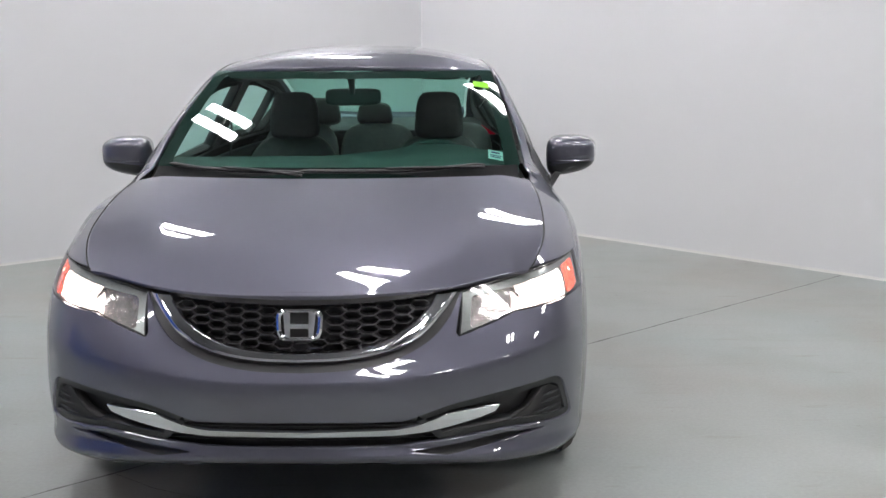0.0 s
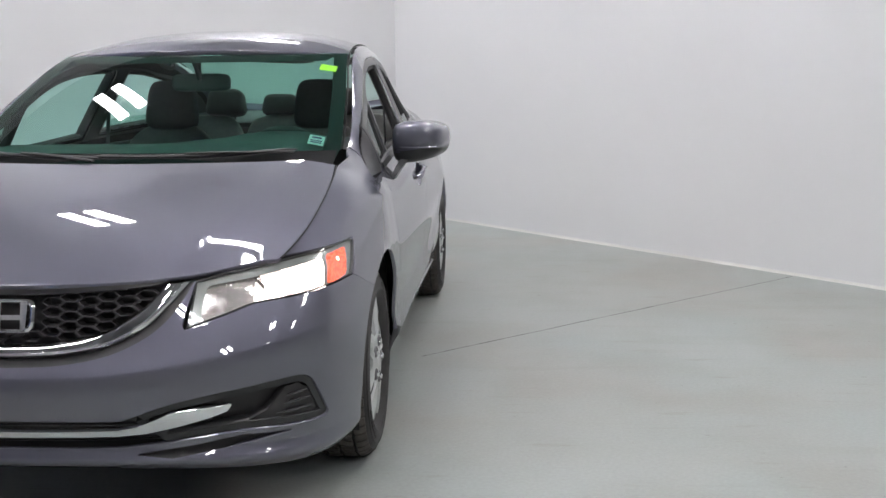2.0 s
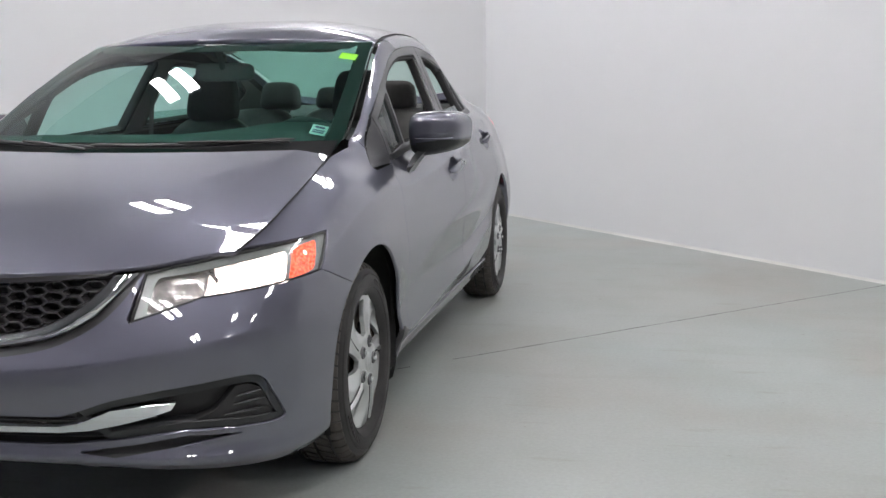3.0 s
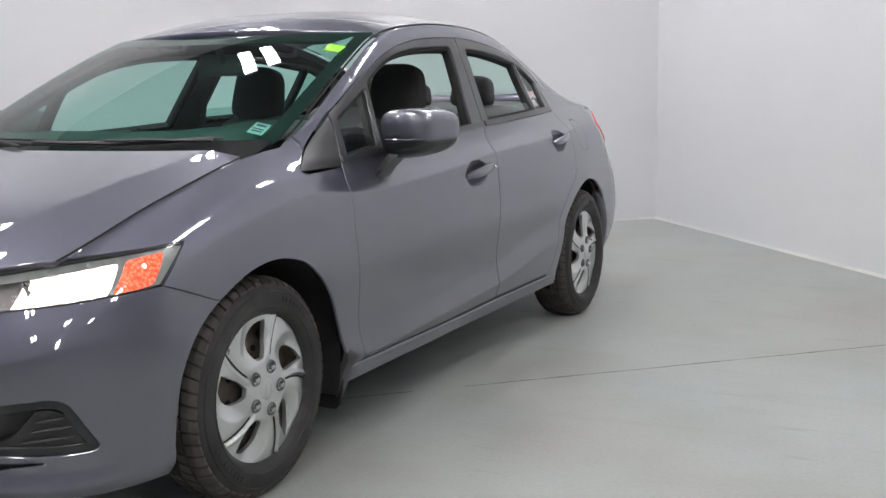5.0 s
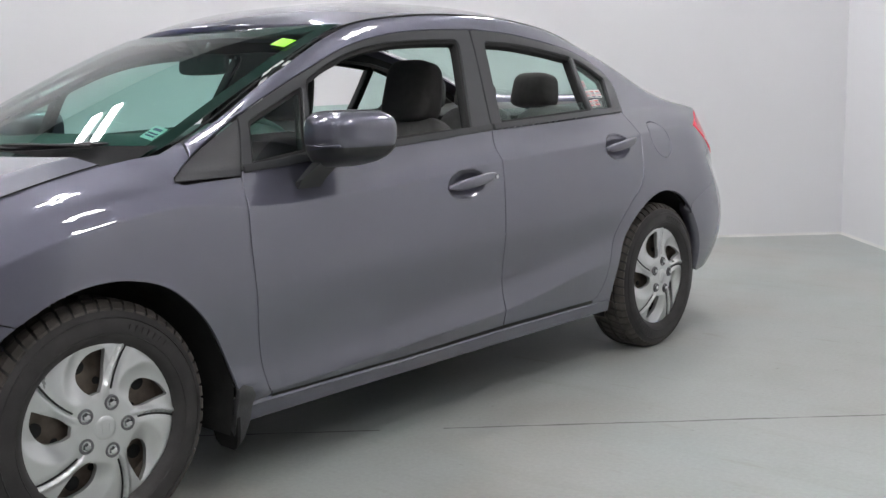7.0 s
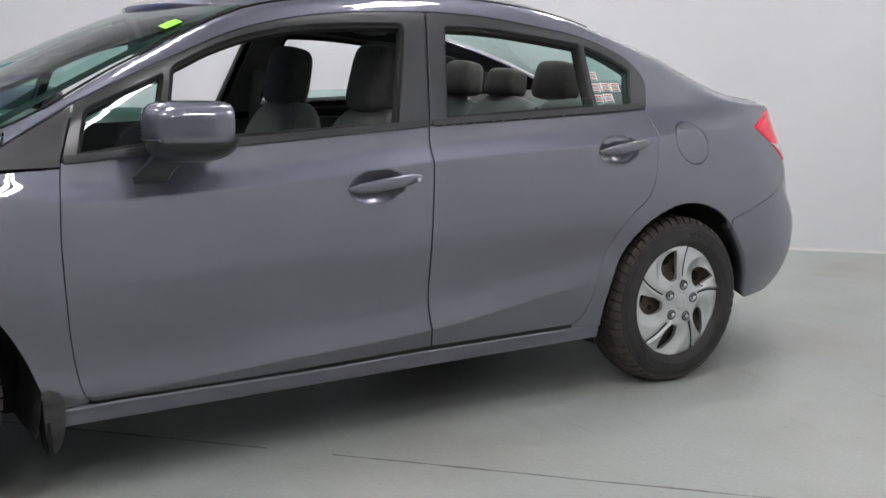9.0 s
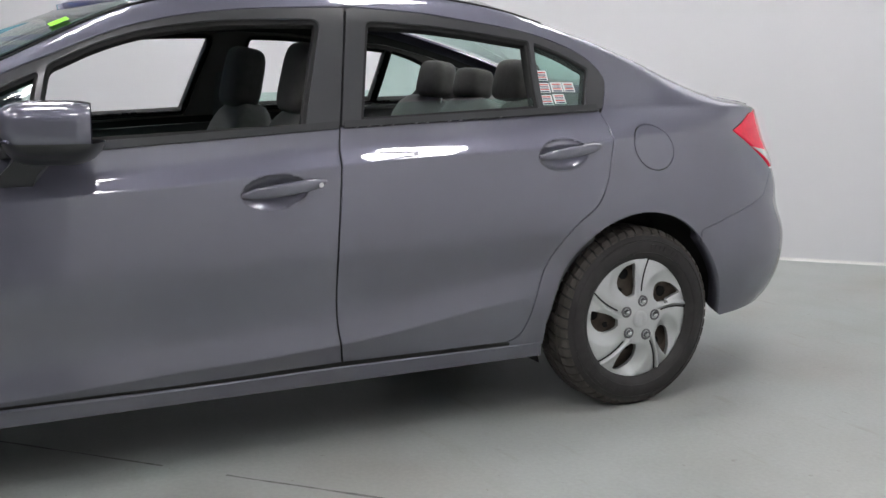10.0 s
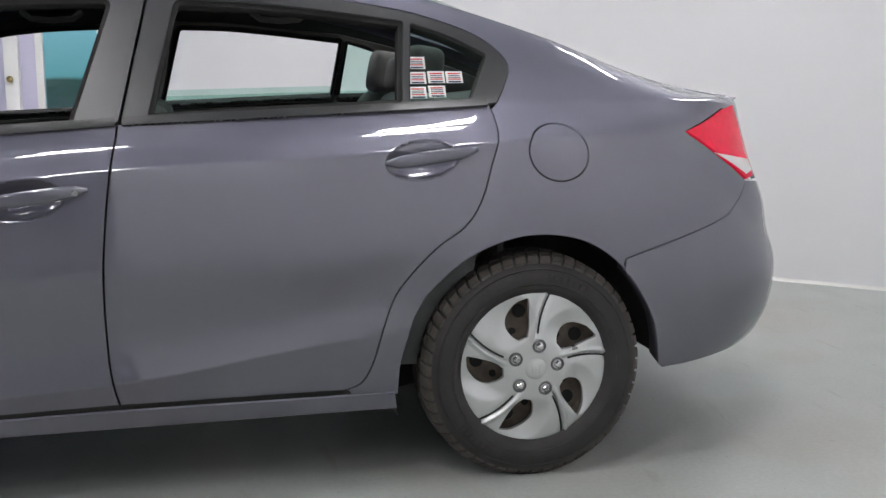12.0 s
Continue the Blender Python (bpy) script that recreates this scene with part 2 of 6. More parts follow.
def spline(xs, ys):
    """A natural-looking cubic (Catmull-Rom slopes) through the points."""
    xs, ys = np.asarray(xs, float), np.asarray(ys, float)
    m = np.gradient(ys, xs)

    def ev(x):
        x = np.asarray(x, float)
        i = np.clip(np.searchsorted(xs, x) - 1, 0, len(xs) - 2)
        h = xs[i + 1] - xs[i]
        t = (x - xs[i]) / h
        tc = np.clip(t, 0, 1)
        v = ((2 * tc**3 - 3 * tc**2 + 1) * ys[i] + (tc**3 - 2 * tc**2 + tc) * h * m[i]
             + (3 * tc**2 - 2 * tc**3) * ys[i + 1] + (tc**3 - tc**2) * h * m[i + 1])
        lin = np.where(t < 0, ys[0] + m[0] * (x - xs[0]), ys[-1] + m[-1] * (x - xs[-1]))
        return np.where((t < 0) | (t > 1), lin, v)
    return ev


def soft(xs, ys, width):
    """The monotone cubic, softened over a width."""
    g = np.linspace(xs[0], xs[-1], 600)
    v = pchip(xs, ys)(np.linspace(2 * g[0] - g[150], 2 * g[-1] - g[-151], 900))
    k = np.exp(-.5 * (np.arange(-150, 151) * (g[1] - g[0]) / width) ** 2)
    w = np.convolve(v, k / k.sum(), "valid")
    return spline(g[::12], w[::12])


def curve2(points, n=12, closed=False):
    """Points of a smooth Catmull-Rom curve through 2D or 3D points."""
    P = [np.asarray(p, float) for p in points]
    out = []
    k = len(P)
    for i in range(k if closed else k - 1):
        p0 = P[(i - 1) % k] if closed or i else 2 * P[0] - P[1]
        p1, p2 = P[i], P[(i + 1) % k]
        p3 = P[(i + 2) % k] if closed or i + 2 < k else 2 * P[-1] - P[-2]
        for j in range(n):
            t = j / n
            out.append(0.5 * (2 * p1 + (p2 - p0) * t + (2 * p0 - 5 * p1 + 4 * p2 - p3) * t**2 + (3 * p1 - p0 - 3 * p2 + p3) * t**3))
    if not closed:
        out.append(P[-1])
    return [tuple(p) for p in out]


def fillet(points, n=6):
    """A closed outline from (u, v, radius) corners with rounded corners."""
    out = []
    k = len(points)
    for i in range(k):
        p, a, b = (np.array(points[j % k][:2], float) for j in (i, i - 1, i + 1))
        r = points[i][2] if len(points[i]) > 2 else 0
        if not r:
            out.append(tuple(p))
            continue
        da, db = (a - p) / np.linalg.norm(a - p), (b - p) / np.linalg.norm(b - p)
        la, lb = min(r, 0.48 * np.linalg.norm(a - p)), min(r, 0.48 * np.linalg.norm(b - p))
        p0, p2 = p + da * la, p + db * lb
        for j in range(n + 1):
            t = j / n
            out.append(tuple((1 - t) ** 2 * p0 + 2 * t * (1 - t) * p + t * t * p2))
    return out


# ---------------------------------------------------------------- body surface
# plan outline of the body at its widest, from the middle of the nose round to the tail
OUTLINE = [(0, -.850), (.25, -.838), (.48, -.785), (.66, -.700), (.770, -.585), (.833, -.42), (.866, -.2), (.873, .05), (.868, .28), (.862, .5),
           (.861, 1.05), (.864, 1.6), (.868, 2.2), (.868, 2.6), (.856, 2.9), (.840, 3.17), (.762, 3.375), (.600, 3.515), (.3, 3.60), (0, 3.63)]
# for each station: height and inward offset of nine feature lines, lower edge to belt or bonnet seam
LEVELS = [
    [(.212, .075), (.240, .030), (.270, .040), (.36, .010), (.42, .000), (.466, .005), (.52, .044), (.60, .082), (.690, .110)],
    [(.212, .072), (.240, .028), (.270, .040), (.36, .010), (.42, .000), (.472, .005), (.53, .048), (.61, .085), (.692, .112)],
    [(.195, .065), (.225, .022), (.265, .035), (.36, .008), (.44, .000), (.500, .005), (.555, .034), (.63, .085), (.697, .136)],
    [(.185, .055), (.215, .012), (.260, .022), (.36, .004), (.45, .000), (.532, .004), (.588, .030), (.65, .073), (.717, .134)],
    [(.180, .045), (.210, .010), (.260, .010), (.36, .000), (.46, .000), (.560, .005), (.630, .032), (.69, .074), (.755, .160)],
    [(.180, .040), (.210, .012), (.260, .006), (.36, .000), (.46, .000), (.56, .006), (.66, .020), (.74, .065), (.812, .150)],
    [(.190, .050), (.240, .030), (.300, .015), (.40, .004), (.50, .000), (.64, .010), (.752, .036), (.82, .085), (.868, .160)],
    [(.200, .050), (.270, .035), (.330, .020), (.45, .006), (.57, .000), (.70, .008), (.803, .026), (.885, .090), (.930, .180)],
    [(.205, .055), (.264, .034), (.310, .022), (.42, .014), (.57, .000), (.69, .009), (.835, .033), (.870, .055), (.905, .084)],
    [(.205, .055), (.264, .033), (.285, .012), (.36, .018), (.59, .000), (.70, .010), (.800, .023), (.845, .046), (.910, .066)],
    [(.208, .055), (.266, .034), (.309, .009), (.388, .018), (.61, .000), (.73, .010), (.822, .023), (.862, .050), (.942, .076)],
    [(.210, .055), (.272, .034), (.340, .008), (.420, .018), (.63, .000), (.77, .012), (.868, .030), (.910, .066), (.980, .094)],
    [(.214, .055), (.280, .036), (.422, .008), (.500, .016), (.65, .000), (.79, .020), (.894, .046), (.935, .087), (1.002, .132)],
    [(.214, .050), (.290, .030), (.440, .012), (.54, .002), (.68, .004), (.83, .042), (.918, .076), (.960, .122), (1.018, .178)],
    [(.255, .045), (.300, .030), (.400, .010), (.50, .002), (.68, .012), (.84, .056), (.935, .098), (.980, .142), (1.020, .193)],
    [(.270, .050), (.320, .030), (.400, .010), (.50, .000), (.68, .020), (.84, .062), (.935, .105), (.985, .145), (1.020, .190)],
    [(.270, .095), (.310, .055), (.370, .022), (.46, .000), (.56, .000), (.66, .030), (.790, .045), (.930, .095), (1.010, .130)],
    [(.265, .120), (.305, .065), (.365, .025), (.45, .000), (.56, .000), (.63, .022), (.700, .035), (.830, .085), (1.010, .130)],
    [(.250, .120), (.300, .065), (.365, .025), (.45, .000), (.56, .000), (.63, .022), (.700, .040), (.830, .080), (1.010, .110)],
    [(.250, .120), (.300, .065), (.365, .025), (.45, .000), (.56, .000), (.63, .022), (.700, .040), (.830, .080), (1.010, .110)],
]


def build_outline():
    pts = [(-OUTLINE[1][0], OUTLINE[1][1])] + OUTLINE + [(-OUTLINE[-2][0], OUTLINE[-2][1])]
    dense = np.array(curve2(pts, 60))[60:-60]
    seg = np.r_[0, np.cumsum(np.linalg.norm(np.diff(dense, axis=0), axis=1))]
    return dense, seg


DENSE, ARC = build_outline()
KNOT = ARC[::60][:len(OUTLINE)]
TAN = np.gradient(DENSE, ARC, axis=0)
TAN /= np.linalg.norm(TAN, axis=1)[:, None]
for k_ in range(4):
    TAN[1:-1] = (TAN[:-2] + 2 * TAN[1:-1] + TAN[2:]) / 4
NORM = np.stack([-TAN[:, 1], TAN[:, 0]], 1) * -1.0


def eased(values, width=.085):
    """A feature line along the outline, softened so that no station shows in the reflections."""
    v = pchip(KNOT, values)(np.linspace(0, ARC[-1], 1200))
    st = ARC[-1] / 1199
    k = np.exp(-.5 * (np.arange(-60, 61) * st / width) ** 2)
    pad = np.r_[v[60:0:-1], v, v[-2:-62:-1]]
    w = np.convolve(pad, k / k.sum(), "valid")
    g = np.linspace(0, ARC[-1], 1200)
    return spline(g[::6], w[::6])


ZL = [eased([r[j][0] for r in LEVELS]) for j in range(9)]
DL = [eased([r[j][1] for r in LEVELS]) for j in range(9)]
S_END = ARC[-1]
# roof rail and screen edge, seen from above and from the side
RAIL_X = spline([.15, .331, .7, 1.051, 1.4, 1.8, 2.2, 2.5, 2.9, 3.2, 3.5], [.702, .684, .646, .600, .573, .552, .538, .522, .505, .50, .49])
RAIL_Z = spline([.15, .331, .7, 1.051, 1.4, 1.7, 2.0, 2.3, 2.55, 2.86, 3.04, 3.19, 3.36, 3.5],
                [.948, .977, 1.160, 1.316, 1.370, 1.384, 1.377, 1.340, 1.278, 1.182, 1.113, 1.066, 1.036, 1.022])


BOWLS = ((1.385, .800, .07), (2.365, .876, .07))


def dents(y, z):
    """Inward offset of the bowls behind the two door handles."""
    e = np.zeros_like(y)
    for cy, cz, tilt in BOWLS:
        a, b = y - cy, z - cz - (y - cy) * tilt
        q = (a / .098) ** 2 + (b / .050) ** 2
        e += .028 * np.clip(1 - q, 0, 1) ** 0.55
    return e


def lower_pt(s, z, bowls=True):
    """Point of the lower body at outline length s and height z."""
    s, z = np.atleast_1d(np.asarray(s, float)), np.atleast_1d(np.asarray(z, float))
    zz, dd = np.stack([f(s) for f in ZL]), np.stack([f(s) for f in DL])
    h, dl = np.diff(zz, axis=0), np.diff(dd, axis=0) / np.diff(zz, axis=0)
    m = np.zeros_like(dd)
    m[0], m[-1] = dl[0], dl[-1]
    m[1:-1] = (dl[:-1] * h[1:] + dl[1:] * h[:-1]) / (h[1:] + h[:-1])
    below, above = m.copy(), m.copy()
    by = np.interp(s, ARC, DENSE[:, 1])
    for lev, c in ((2, np.interp(by, [.42, .55, 2.0, 2.25], [0, .95, .95, 0])), (6, np.interp(by, [-.38, -.2, .25, .45, .8, 2.8, 3.1], [0, .7, .7, .5, .9, .9, 0])),
                    (5, np.interp(by, [-.60, -.42], [.55, 0]))):
        below[lev] += c * (dl[lev - 1] - m[lev])
        above[lev] += c * (dl[lev] - m[lev])
    i = np.clip((z[None] > zz).sum(0) - 1, 0, 7)
    ar = np.arange(len(s))
    t = (z - zz[i, ar]) / h[i, ar]
    tc = np.clip(t, 0, 1)
    d = ((2 * tc**3 - 3 * tc**2 + 1) * dd[i, ar] + (tc**3 - 2 * tc**2 + tc) * h[i, ar] * above[i, ar]
         + (3 * tc**2 - 2 * tc**3) * dd[i + 1, ar] + (tc**3 - tc**2) * h[i, ar] * below[i + 1, ar])
    d = d + np.where(t < 0, t * h[i, ar] * m[i, ar], 0) + np.where(t > 1, (t - 1) * h[i, ar] * m[i + 1, ar], 0)
    bx, by = np.interp(s, ARC, DENSE[:, 0]), np.interp(s, ARC, DENSE[:, 1])
    nx, ny = np.interp(s, ARC, NORM[:, 0]), np.interp(s, ARC, NORM[:, 1])
    if bowls:
        d = d + dents(by, z)
    return np.stack([bx - nx * d, by - ny * d, z], 1)


def upper_x(y, z, xb, zb):
    """Half width of the cabin at y and height z above the belt (xb, zb)."""
    out = np.zeros_like(y)
    t = np.linspace(0, 1, 33)
    xe, ze = RAIL_X(y), np.maximum(RAIL_Z(y), zb + 0.012)
    lean = np.interp(y, [.15, .28, .5, 1.05, 1.6, 2.2, 2.6, 3.2], [2.0, 1.28, .44, .40, .46, .60, .80, 1.0])
    bulge = np.interp(y, [.3, 1.0, 1.6], [.075, .062, .045])
    for k in range(len(y)):
        H = ze[k] - zb[k]
        p = [(xb[k], zb[k]), (max(xe[k], xb[k] - lean[k] * .5 * H), zb[k] + .5 * H), (xe[k] + min(.5 * H, bulge[k]), ze[k] - .010), (xe[k], ze[k])]
        bx = (1 - t)**3 * p[0][0] + 3 * t * (1 - t)**2 * p[1][0] + 3 * t * t * (1 - t) * p[2][0] + t**3 * p[3][0]
        bz = (1 - t)**3 * p[0][1] + 3 * t * (1 - t)**2 * p[1][1] + 3 * t * t * (1 - t) * p[2][1] + t**3 * p[3][1]
        out[k] = np.interp(z[k], bz, bx)
    return out


def side_pt(s, z, bowls=True):
    """Point of the whole flank: lower body below the belt, cabin side above it."""
    s, z = np.atleast_1d(np.asarray(s, float)), np.atleast_1d(np.asarray(z, float))
    top = ZL[8](s)
    p = lower_pt(s, np.minimum(z, top), bowls)
    up = (z > top)
    if up.any():
        q = p[up]
        far = lower_pt(s[up], z[up], False)
        w = np.clip((q[:, 1] - .10) / .16, 0, 1)
        w = w * w * (3 - 2 * w)
        q[:, 0] = upper_x(q[:, 1], z[up], q[:, 0], q[:, 2]) * w + far[:, 0] * (1 - w)
        q[:, 2] = z[up]
        p[up] = q
    return p


FLANK = (DENSE[:, 1] > -.62) & (DENSE[:, 1] < 3.55) & (DENSE[:, 0] > .3)
NOSE = (ARC < KNOT[7])


def on_side(points):
    """Outline points (y, z) on the flank as (s, z)."""
    out = []
    for y, z in points:
        s = float(np.interp(y, DENSE[FLANK, 1], ARC[FLANK]))
        for _ in range(3):
            s += (y - float(side_pt(s, z, False)[0, 1])) / max(.25, float(np.interp(s, ARC, TAN[:, 1])))
        out.append((s, z))
    return out


def on_nose(points):
    """Outline points (x, z) on the nose as (s, z)."""
    out = []
    for x, z in points:
        s = float(np.interp(x, DENSE[NOSE, 0], ARC[NOSE]))
        for _ in range(4):
            s += (x - float(lower_pt(s, z)[0, 0])) / max(.25, float(np.interp(s, ARC, TAN[:, 0])))
        out.append((s, z))
    return out


def densify(loop, h):
    out = []
    for a, b in zip(loop, loop[1:] + loop[:1]):
        n = max(1, int(math.ceil(math.dist(a, b) / h)))
        out += [(a[0] + (b[0] - a[0]) * i / n, a[1] + (b[1] - a[1]) * i / n) for i in range(n)]
    return out


def shift(loop, g):
    """The closed loop moved inwards by g (outwards for a negative one)."""
    P = np.array(loop)
    area = 0.5 * np.sum(P[:, 0] * np.roll(P[:, 1], -1) - np.roll(P[:, 0], -1) * P[:, 1])
    t = np.roll(P, -1, 0) - np.roll(P, 1, 0)
    t /= np.maximum(1e-9, np.linalg.norm(t, axis=1))[:, None]
    n = np.stack([-t[:, 1], t[:, 0]], 1) * (1 if area > 0 else -1)
    return [tuple(p) for p in P + n * g]


def inside(P, loop):
    L = np.array(loop)
    x, y = P[:, 0][:, None], P[:, 1][:, None]
    x0, y0 = L[:, 0][None], L[:, 1][None]
    x1, y1 = np.roll(L[:, 0], -1)[None], np.roll(L[:, 1], -1)[None]
    with np.errstate(divide="ignore", invalid="ignore"):
        hit = ((y0 > y) != (y1 > y)) & (x < (x1 - x0) * (y - y0) / (y1 - y0) + x0)
    return hit.sum(1) % 2 == 1


def sheet(name, surf, loop, material, parent, label="", holes=(), h=.02, gap=.002, flange=.012, mirror=False, fine=(), offset=0.0, flip=False, lines=()):
    """A skin on the surface surf(u, v) trimmed to an outline with holes; its rims are turned inwards.
    fine: (u0, u1, v0, v1, step) areas with a closer grid. mirror: the same on the other side of the car."""
    from mathutils.geometry import delaunay_2d_cdt
    loops = [shift(densify(list(loop), h * .7), gap)] + [shift(densify(list(q), h * .5), -gap) for q in holes]
    L0 = np.array(loops[0])
    lo, hi = L0.min(0), L0.max(0)
    gu, gv = np.meshgrid(np.arange(lo[0], hi[0], h), np.arange(lo[1], hi[1], h))
    G = np.stack([gu.ravel(), gv.ravel()], 1)
    for u0, u1, v0, v1, st in fine:
        G = G[~((G[:, 0] > u0) & (G[:, 0] < u1) & (G[:, 1] > v0) & (G[:, 1] < v1))]
        fu, fv = np.meshgrid(np.arange(u0, u1, st), np.arange(v0, v1, st))
        G = np.r_[G, np.stack([fu.ravel(), fv.ravel()], 1)]
    for j, half in lines:
        # two close rows of points along a feature line, so that its crease stays even
        ss = np.arange(lo[0], hi[0], h * .6)
        zc = ZL[j](np.minimum(np.abs(ss), 2 * S_END - np.abs(ss)))
        near = np.abs(G[:, 1] - np.interp(G[:, 0], ss, zc)) < half + .4 * h
        G = np.r_[G[~near], np.stack([ss, zc - half], 1), np.stack([ss, zc + half], 1)]
    keep = inside(G, loops[0])
    for q in loops[1:]:
        keep &= ~inside(G, q)
    G = G[keep]
    B = np.concatenate([np.array(q) for q in loops])
    ok = np.ones(len(G), bool)
    for k in range(0, len(G), 2000):
        dd = np.linalg.norm(G[k:k + 2000, None] - B[None], axis=2).min(1)
        ok[k:k + 2000] = dd > (.35 * h if not fine else .2 * h)
    G = G[ok]
    verts, edges = [], []
    for q in loops:
        n0 = len(verts)
        verts += [Vector(p) for p in q]
        edges += [(n0 + i, n0 + (i + 1) % len(q)) for i in range(len(q))]
    verts += [Vector(p) for p in G]
    vo, eo, fo, vorig, _, _ = delaunay_2d_cdt(verts, edges, [], 0, 1e-6)
    V = np.array([tuple(v) for v in vo])
    T = np.array([f for f in fo if len(f) == 3])
    C = V[T].mean(1)
    k = inside(C, loops[0])
    for q in loops[1:]:
        k &= ~inside(C, q)
    T = T[k]
    used = np.unique(T)
    remap = -np.ones(len(V), int)
    remap[used] = np.arange(len(used))
    V, T = V[used], remap[T]
    P = surf(V[:, 0], V[:, 1])
    e = 1e-3
    du = surf(V[:, 0] + e, V[:, 1]) - surf(V[:, 0] - e, V[:, 1])
    dv = surf(V[:, 0], V[:, 1] + e) - surf(V[:, 0], V[:, 1] - e)
    N = np.cross(du, dv)
    N /= np.maximum(1e-12, np.linalg.norm(N, axis=1))[:, None]
    if flip:
        N = -N
    A = P[T]
    fn = np.cross(A[:, 1] - A[:, 0], A[:, 2] - A[:, 0])
    bad = (fn * N[T].mean(1)).sum(1) < 0
    T[bad] = T[bad][:, ::-1]
    P = P + N * offset
    faces, norms = [tuple(t) for t in T], N
    if flange:
        cnt = {}
        for t in faces:
            for a, b in ((t[0], t[1]), (t[1], t[2]), (t[2], t[0])):
                cnt[(a, b)] = 1
        rim = [(a, b) for a, b in cnt if (b, a) not in cnt]
        ids = sorted({a for r in rim for a in r})
        top = {a: len(P) + i for i, a in enumerate(ids)}
        low = {a: len(P) + len(ids) + i for i, a in enumerate(ids)}
        acc = {a: np.zeros(3) for a in ids}
        for a, b in rim:
            o = np.cross(P[b] - P[a], N[a])
            acc[a] += o
            acc[b] += o
        side_n = np.array([acc[a] / max(1e-9, np.linalg.norm(acc[a])) for a in ids])
        Pi = P[ids]
        top_n = side_n + N[ids]
        top_n /= np.linalg.norm(top_n, axis=1)[:, None]
        P = np.r_[P, Pi + side_n * .0008 - N[ids] * .0012, Pi - N[ids] * flange]
        norms = np.r_[N, top_n, side_n]
        for a, b in rim:
            faces.append((b, a, top[a], top[b]))
            faces.append((top[b], top[a], low[a], low[b]))
    obs = []
    for sx in ((1, -1) if mirror else (1,)):
        me = bpy.data.meshes.new(name)
        q = P * np.array([sx, 1, 1])
        me.from_pydata(q.tolist(), [], faces if sx > 0 else [f[::-1] for f in faces])
        me.shade_smooth()
        me.normals_split_custom_set_from_vertices((norms * np.array([sx, 1, 1])).tolist())
        obs.append(link_mesh(name, me, material, parent, label))
    return obs if mirror else obs[0]


# ---------------------------------------------------------------- room
WC = (0.14, 6.59)                      # the corner of the two white walls
W_LEFT = math.atan2(-.713, -.701)
W_RIGHT = math.atan2(-3.87, 3.32)


def wall_run(name, p, ang, a, b, z0, z1, thick=.2, side=1, material=None):
    """A wall slab along a line from p, between lengths a and b; side: where its back lies."""
    d = Vector((math.cos(ang), math.sin(ang), 0))
    n = Vector((-d.y, d.x, 0)) * side
    bm = bmesh.new()
    P = Vector((*p, 0))
    q = [P + d * a, P + d * b, P + d * b + n * thick, P + d * a + n * thick]
    lo, hi = [bm.verts.new((v.x, v.y, z0)) for v in q], [bm.verts.new((v.x, v.y, z1)) for v in q]
    bm.faces.new(lo[::-1])
    bm.faces.new(hi)
    for i in range(4):
        bm.faces.new((lo[i], lo[(i + 1) % 4], hi[(i + 1) % 4], hi[i]))
    ob = part(name, bm, material or WALL, smooth=False)
    return tagged(ob, kind="structure")


